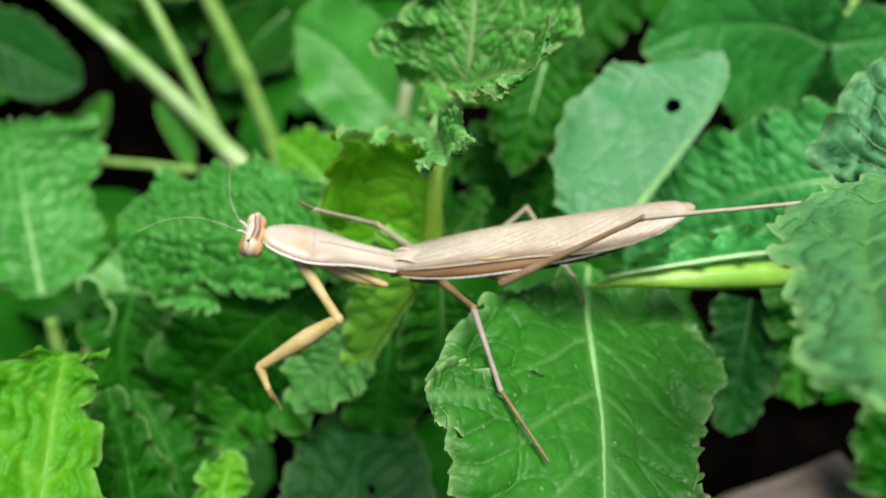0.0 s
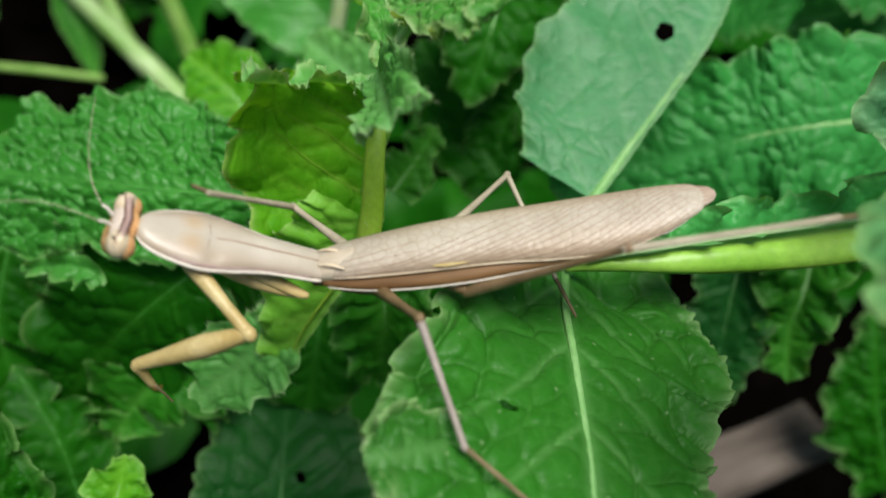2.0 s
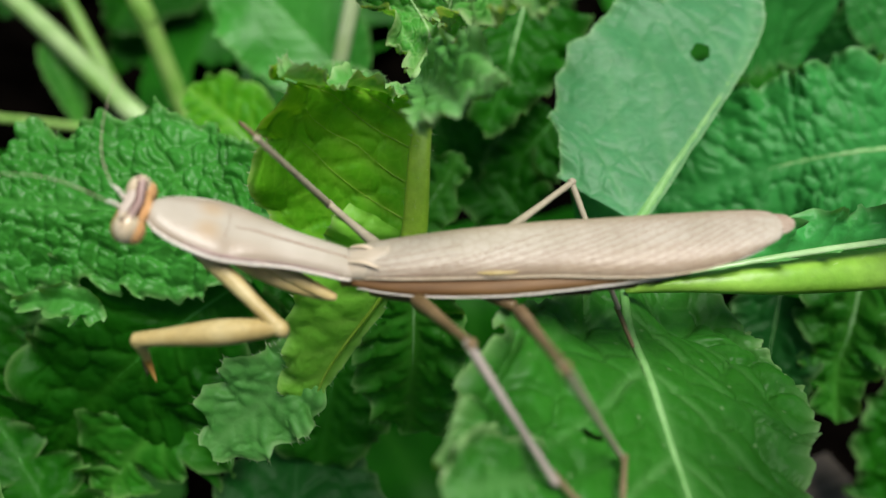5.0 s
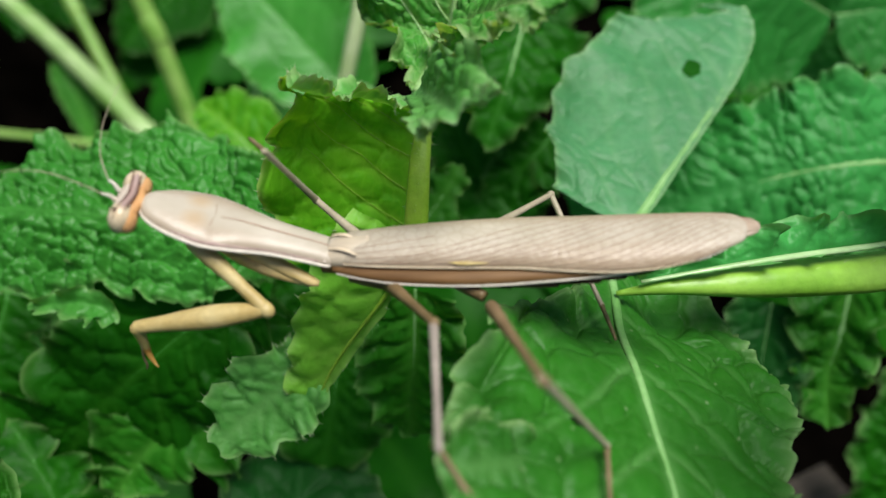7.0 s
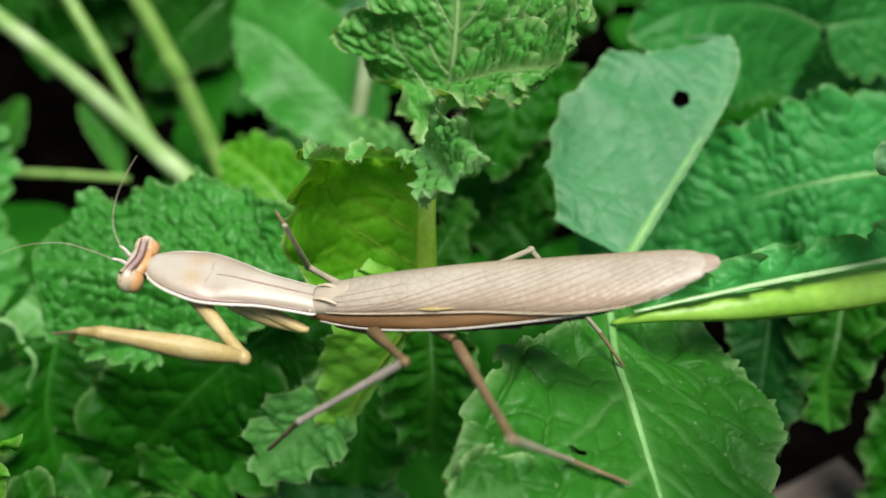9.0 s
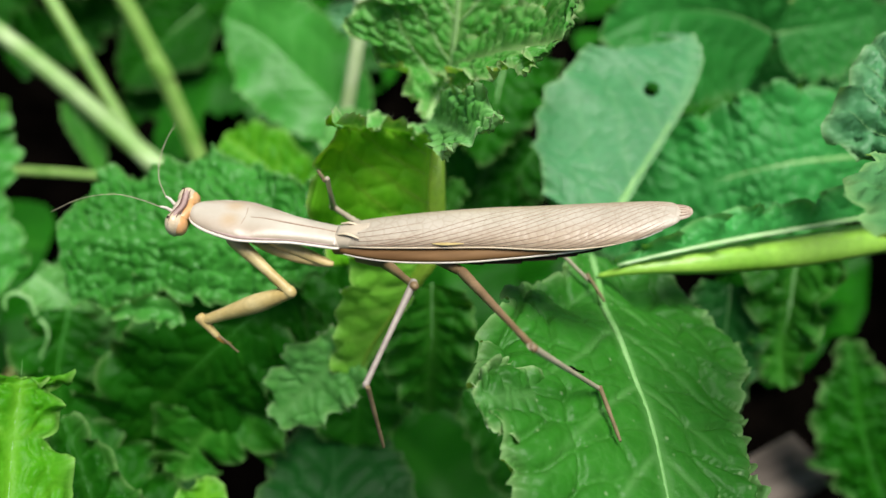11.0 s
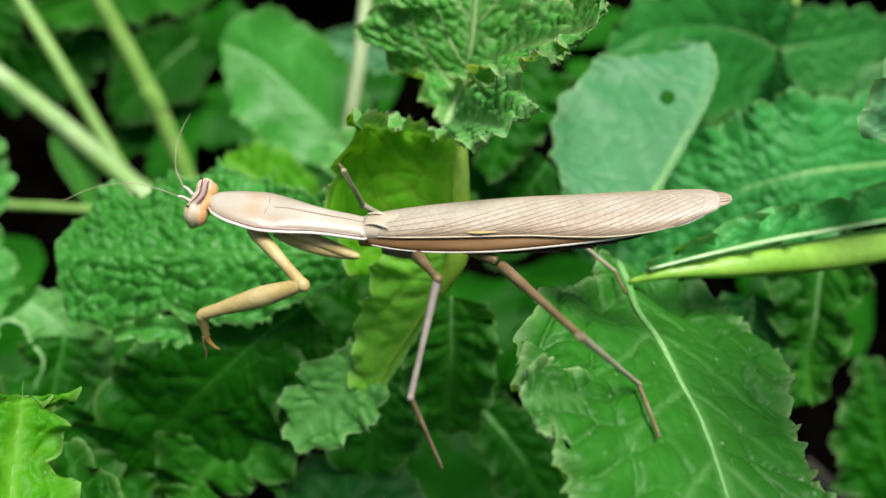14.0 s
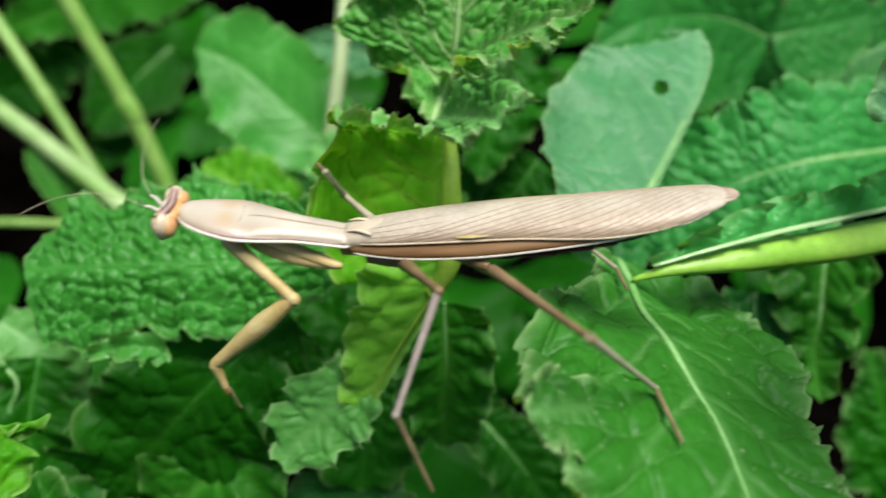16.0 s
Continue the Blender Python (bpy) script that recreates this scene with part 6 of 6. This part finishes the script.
part("hindwing", hindwing(), M_UNDER, mantis, "dark scalloped hindwing edge showing below", smooth=False)
part("wing_edge", tube([on_wing(SIDE, K * x, -13, 0.00010) for x in (0, -3, -7, -12, -18, -24, -30, -35, -39)] + [on_wing(FORE, K * x, -14, 0.00005) for x in (-42.5, -45.5)], (0.00009, 0.00015, 0.00014, 0.00007), 60, 8), M_RIM, mantis, "thin pale line along the wing's edge")
part("wing_rib", tube([on_wing(FORE, K * x, 3, 0.00004) for x in (-1, -5, -10, -16, -22, -28, -33, -38, -41.5)], (0.0001, 0.00013, 0.00011, 0.00005), 60, 8), M_CREAM, mantis, "raised cream rib along the wing")
for k in range(19):
    x0 = -1.5 - 2.35 * k
    reach = 25.0 - 0.35 * k
    pts = []
    for f in np.linspace(0.0, 1.0, 14):
        x = x0 - reach * f
        if x < -47.2:
            break
        pts.append(on_wing(FORE, K * x, 7 + 118 * f ** 1.25 + 4 * math.sin(3 * f + k), 0.00001))
    if len(pts) > 3:
        part("vein", tube(pts, (0.00005, 0.000055, 0.00005, 0.00003), 36, 6), M_VEIN, forewing)
for k in range(4):
    part("vein", tube([on_wing(FORE, K * (-2.5 - 9.5 * f), 14 + 16 * k + (8 + 5 * k) * f, 0.00001) for f in np.linspace(0, 1, 8)], (0.00004, 0.00005, 0.00003), 20, 6), M_VEIN, forewing)
part("wing_spot", loft([(K * -13.6, 0.00010, 0.00004, 0.00004, on_wing(FORE, K * -13.6, 20)[2], on_wing(FORE, K * -13.6, 20)[1]), (K * -15.5, 0.00042, 0.00012, 0.0001, on_wing(FORE, K * -15.5, 20)[2], on_wing(FORE, K * -15.5, 20)[1]), (K * -18.2, 0.00012, 0.00004, 0.00004, on_wing(FORE, K * -18.2, 19)[2], on_wing(FORE, K * -18.2, 19)[1])], 12), M_FORELEG, forewing, "small ochre spot on the wing")
# folded base of the wings behind the neck shield
for y0, y1 in ((-1.5, -0.6), (0.9, 2.1)):
    part("wing_base", tube([(0.0006, K * y0, 0.00175), (-0.0010, K * (y0 * 0.6 + y1 * 0.4), 0.00205), (-0.0028, K * y1, 0.0017)], (0.00012, 0.00026, 0.00012), 20, 10, flat=0.6), M_CREAM, mantis, "pale fold at the wing's base")
part("scutellum", loft(mmx([(2.4, 1.7, 1.2, 1.2, 0.1), (0.5, 2.1, 1.55, 1.4, 0.2), (-1.5, 2.2, 1.75, 1.2, 0.3), (-4, 1.3, 1.6, 0.6, 0.55, -0.4)])), M_PRONOTUM, mantis, "pale joint between neck shield and wings")

part("collar", tube([(0.0012, K * y, 0.0013 * math.sqrt(1 - (y / 2.6) ** 2) + 0.00005) for y in (-2.2, -1.2, 0, 1.2, 2.2)], (0.00018, 0.0002, 0.00018), 24, 8), M_BAND, mantis, "rounded collar at the joint")

# prothorax with the head, turning at the joint
prothorax = part("prothorax", loft(mmx([(0.6, 2.15, 1.1, 1.5), (3, 2.25, 1.2, 1.5), (8, 2.65, 1.25, 1.5), (12, 3.5, 1.35, 1.6), (14.3, 3.95, 1.12, 1.7), (16.0, 4.0, 1.35, 1.7), (19.5, 3.35, 1.25, 1.6), (22.2, 2.2, 1.1, 1.2), (23.2, 0.9, 0.7, 0.7)]), 40), M_SHIELD, mantis, "long tan neck shield with pale edges")
RIM = ((0.9, 1.3), (0.7, 1.95), (1.2, 2.35), (4, 2.5), (8, 2.82), (12, 3.68), (15.3, 4.18), (18.0, 3.88), (20.5, 3.2), (22.2, 2.25), (23.0, 1.2))
for s in (1, -1):
    part("shield_edge", tube([(K * x, s * K * y, -0.0001) for x, y in RIM], (0.00016, 0.00024, 0.00026, 0.00018), 60, 10, flat=0.8), M_RIM, prothorax, "pale raised rim")
    # Mauve-grey strip that gives the shield's flank its shade by colour.
    part("shield_flank_shade", tube([(K * x, s * K * y, -0.0001 + 0.00025) for x, y in ((2, 2.12), (8, 2.44), (12, 3.26), (15.3, 3.7), (18, 3.4), (20.5, 2.8))], (0.00016, 0.0003, 0.0004, 0.0002), 40, 8, flat=0.8), M_STRIPE, prothorax, "mauve-grey band inside the rim, put in as the flank's shade")
part("shield_stripe", tube([(K * x, 0.0001, K * z) for x, z in ((1.2, 1.13), (5, 1.24), (9, 1.28), (12, 1.36), (14.2, 1.12))], (0.00009, 0.00013, 0.00005), 24, 6), M_LINE, prothorax, "thin brown keel line along the back")
for s in (1, -1):
    part("groove", tube([(K * (14.9 + 0.5 * g), s * K * 3.55 * g, K * (0.02 + 1.13 * math.sqrt(1 - (0.86 * g) ** 2))) for g in (0.05, 0.3, 0.55, 0.8)], (0.00006, 0.0001, 0.00005), 16, 6), M_LINE, prothorax, "fine groove across the shield")
head = part("head", loft(mmx([(22.9, 0.9, 0.8, 0.9, 0.0), (23.4, 2.3, 1.1, 2.3, -0.2), (24.2, 3.1, 1.3, 3.3, -0.4), (25.2, 3.1, 1.05, 3.7, -0.9), (26.0, 2.0, 0.5, 3.0, -1.8), (26.5, 0.6, 0.2, 1.2, -3.0)])), M_HEAD, prothorax, "orange-tan triangular head")
part("crown", loft(mmx([(24.0, 2.3, 0.5, 0.5, 0.5), (24.4, 2.9, 0.75, 0.5, 0.42), (25.2, 3.0, 0.75, 0.5, 0.15), (25.9, 2.2, 0.45, 0.4, -0.35)])), M_BAND, prothorax, "peach crown of the head")
for s in (1, -1):
    part("eye", ball(0.00135, 0.00165, 0.00185, (0.0247, s * 0.0029, -0.0003), (0, 0, s * 10)), M_EYE, prothorax, "bulging cream-tan compound eye")
    part("eye_patch", ball(0.00115, 0.0015, 0.0015, (0.02395, s * 0.00285, -0.0005), (0, 0, s * 10)), M_HEAD, prothorax, "brown shade behind the eye")
    part("eye_spot", ball(0.00022, 0.0002, 0.0003, (0.02535, s * 0.0033, 0.00115)), M_UNDER, prothorax, "dark spot in the eye")
    part("antenna_base", tube([(0.0258, s * 0.0007, 0.0001), (0.0266, s * 0.0010, 0.0008), (0.0273, s * 0.0012, 0.0010)], (0.0003, 0.00022, 0.00016), 8, 8), M_RIM, prothorax, "pale antenna base")
    part("antenna", tube([(0.0273, 0.0012, 0.0010), (0.0300, 0.0012, 0.0017), (0.0340, 0.0010, 0.0017), (0.0385, 0.0022, 0.0008), (0.0420, 0.0045, -0.0006)] if s > 0 else [(0.0273, -0.0012, 0.0010), (0.0290, -0.0035, 0.0022), (0.0300, -0.0070, 0.0032), (0.0305, -0.0115, 0.0036), (0.0308, -0.0165, 0.0032)], (0.00008, 0.00005, 0.00003), 30, 6), M_LEG, prothorax, "thread-like antenna")
for name, x, mat, w, rise in (("brow_stripe", 0.0245, M_STRIPE, 0.00034, 0.0), ("brow_line", 0.02492, M_DARK, 0.00012, 0.00012), ("rear_line", 0.02408, M_DARK, 0.0001, 0.0)):
    part(name, tube([(x + 0.00012 * (abs(y) - 2), y * K, K * z + rise) for y, z in ((-4.2, 0.45), (-3.4, 1.28), (-2.4, 1.42), (-1.2, 1.2), (0, 1.18), (1.2, 1.2), (2.4, 1.42), (3.4, 1.28), (4.2, 0.45))], (w * 0.4, w, w, w * 0.4), 40, 8, flat=0.6), mat, prothorax, "band across the head from eye to eye")
part("folded_coxa", loft(mmx([(15.0, 0.5, 0.5, 0.5, -1.9, -0.6), (11, 0.95, 0.8, 0.8, -2.5, 0.3), (6, 0.95, 0.8, 0.8, -3.0, 1.4), (2.6, 0.75, 0.65, 0.65, -3.2, 2.3), (1.4, 0.45, 0.4, 0.4, -3.2, 2.5)])), M_OCHRE, prothorax, "ochre upper joint of the folded foreleg")
part("folded_femur", loft(mmx([(1.2, 0.4, 0.4, 0.4, -3.4, 2.3), (3, 0.75, 0.7, 0.7, -3.7, 2.0), (7, 1.05, 0.9, 1.0, -4.0, 1.3), (11, 0.9, 0.85, 0.9, -4.0, 0.6), (14, 0.5, 0.45, 0.45, -3.8, 0.0)])), M_OCHRE, prothorax, "folded ochre foreleg tucked below")


def segment(name, length, radii, mat, label, knob=0.0, spines=0):
    """A leg segment along +x from its joint."""
    n = len(radii)
    rows = [(length * i / (n - 1), r, r, r, 0.0) for i, r in enumerate(radii)]
    bm = loft([(-radii[0] * 0.5, radii[0] * 0.4, radii[0] * 0.4, radii[0] * 0.4, 0.0)] + rows + [(length + radii[-1] * 0.5, radii[-1] * 0.4, radii[-1] * 0.4, radii[-1] * 0.4, 0.0)], 12)
    if knob:
        b2 = ball(knob * 1.25, knob, knob, (length, 0, 0), seg=14)
        me = bpy.data.meshes.new("knob")
        b2.to_mesh(me)
        b2.free()
        bm.from_mesh(me)
        bpy.data.meshes.remove(me)
    for i in range(spines):
        x = length * (0.25 + 0.7 * i / max(1, spines - 1))
        r = radii[min(n - 1, int(n * x / length))]
        base = [bm.verts.new((x + d, 0.00012 * e, -r * 0.85)) for d, e in ((-0.00016, 0), (0.0001, 1), (0.0001, -1))]
        tip = bm.verts.new((x + 0.0002, 0, -r - 0.0004 - 0.0002 * (i % 2)))
        for a in range(3):
            bm.faces.new((base[a], base[(a + 1) % 3], tip))
    return part(name, bm, mat, mantis, label)


def between(a, b, up=(0, 0, 1)):
    """Pose with +x from a towards b."""
    x = (Vector(b) - Vector(a)).normalized()
    y = Vector(up).cross(x)
    y = y.normalized() if y.length > 1e-4 else Vector((0, 1, 0))
    z = x.cross(y)
    m = Matrix((x, y, z)).transposed().to_4x4()
    m.translation = Vector(a)
    return m


LEGS = []


def leg(rows, hip, lengths, mat, thick, fore=False):
    a, b, c = lengths
    if fore:
        segs = [segment("coxa", a, [0.0011, 0.0010, 0.0008, 0.0008], mat, "ochre upper foreleg joint", knob=0.00095),
                segment("femur", b, [0.0008, 0.00125, 0.0015, 0.0013, 0.0010, 0.0008], mat, "swollen ochre foreleg with small spines", spines=9),
                segment("tibia", c * 0.62, [0.00085, 0.00072, 0.0006, 0.0005], M_FORELEG, "ochre grasping foreleg tip", spines=3)]
        part("hook", tube([(c * 0.55, 0, 0.0), (c * 0.78, 0.0001, -0.0002), (c * 0.95, 0.0003, -0.0010), (c * 1.0, 0.0005, -0.0019)], (0.0005, 0.00042, 0.00026, 0.00004), 16, 8), M_HOOK, segs[2], "amber hook")
        part("tarsus", tube([(c * 0.62, 0.0003, 0.0003), (c * 0.9, 0.0006, 0.0004), (c * 1.12, 0.0007, 0.0002), (c * 1.25, 0.0009, 0.0004)], (0.00022, 0.00018, 0.00017, 0.0001), 14, 6), M_FOOT, segs[2], "thin brown foot")
    else:
        segs = [segment("femur", a, [0.0009 * thick, 0.0008 * thick, 0.00062 * thick, 0.0005 * thick, 0.00048 * thick], mat, "slender brown leg", knob=0.00064 * thick),
                segment("tibia", b, [0.00052 * thick, 0.00045 * thick, 0.00038 * thick, 0.0004 * thick], M_SHIN if thick > 0.95 else M_LEG, "", knob=0.00046 * thick),
                segment("tarsus", c, [0.00034, 0.0003, 0.00032, 0.00026, 0.00028, 0.0002], M_FOOT, "thin brown foot")]
    if not fore:
        x, y, z = hip
        part("coxa", tube([(x + 0.0045, y * 0.3, z + 0.0004), (x + 0.002, y * 0.7, z + 0.0001), (x, y, z)], (0.0012, 0.001 * thick, 0.0008 * thick), 12, 10), M_THIGH, mantis, "short brown hip joint")
    LEGS.append((segs, rows, hip, fore, a))


leg(LEFT_FRONT, HIP["left_front"], LEN["left_front"], M_FORELEG, 1.0, True)
leg(LEFT_MID, HIP["left_mid"], LEN["left_mid"], M_THIGH, 1.0)
leg(LEFT_HIND, HIP["left_hind"], LEN["left_hind"], M_HIND, 0.86)
leg(RIGHT_MID, HIP["right_mid"], LEN["right_mid"], M_LEG, 0.9)
leg(RIGHT_HIND, HIP["right_hind"], LEN["right_hind"], M_LEG, 0.85)


def motions():
    walk(mantis, [(t, pose(x, y, z, rx, ry, rz)) for t, x, y, z, rx, ry, rz, bend in BODY])
    walk(prothorax, [(r[0], pose(0, 0, 0, 0, -r[7], 0)) for r in BODY])
    bends = {r[0]: radians(r[7]) for r in BODY}
    for segs, rows, hip, fore, upper in LEGS:
        keyed = ([], [], [])
        for t, *joints in rows:
            h = Vector(hip)
            if fore:
                h = Matrix.Rotation(-bends[t], 3, "Y") @ h
            knee = Vector(joints[0]) * K
            last = knee + (h - knee).normalized() * upper
            for k, j in enumerate(joints):
                p = Vector(j) * K
                keyed[k].append((t, between(last, p)))
                last = p
        for s, r in zip(segs, keyed):
            walk(s, r)


motions()
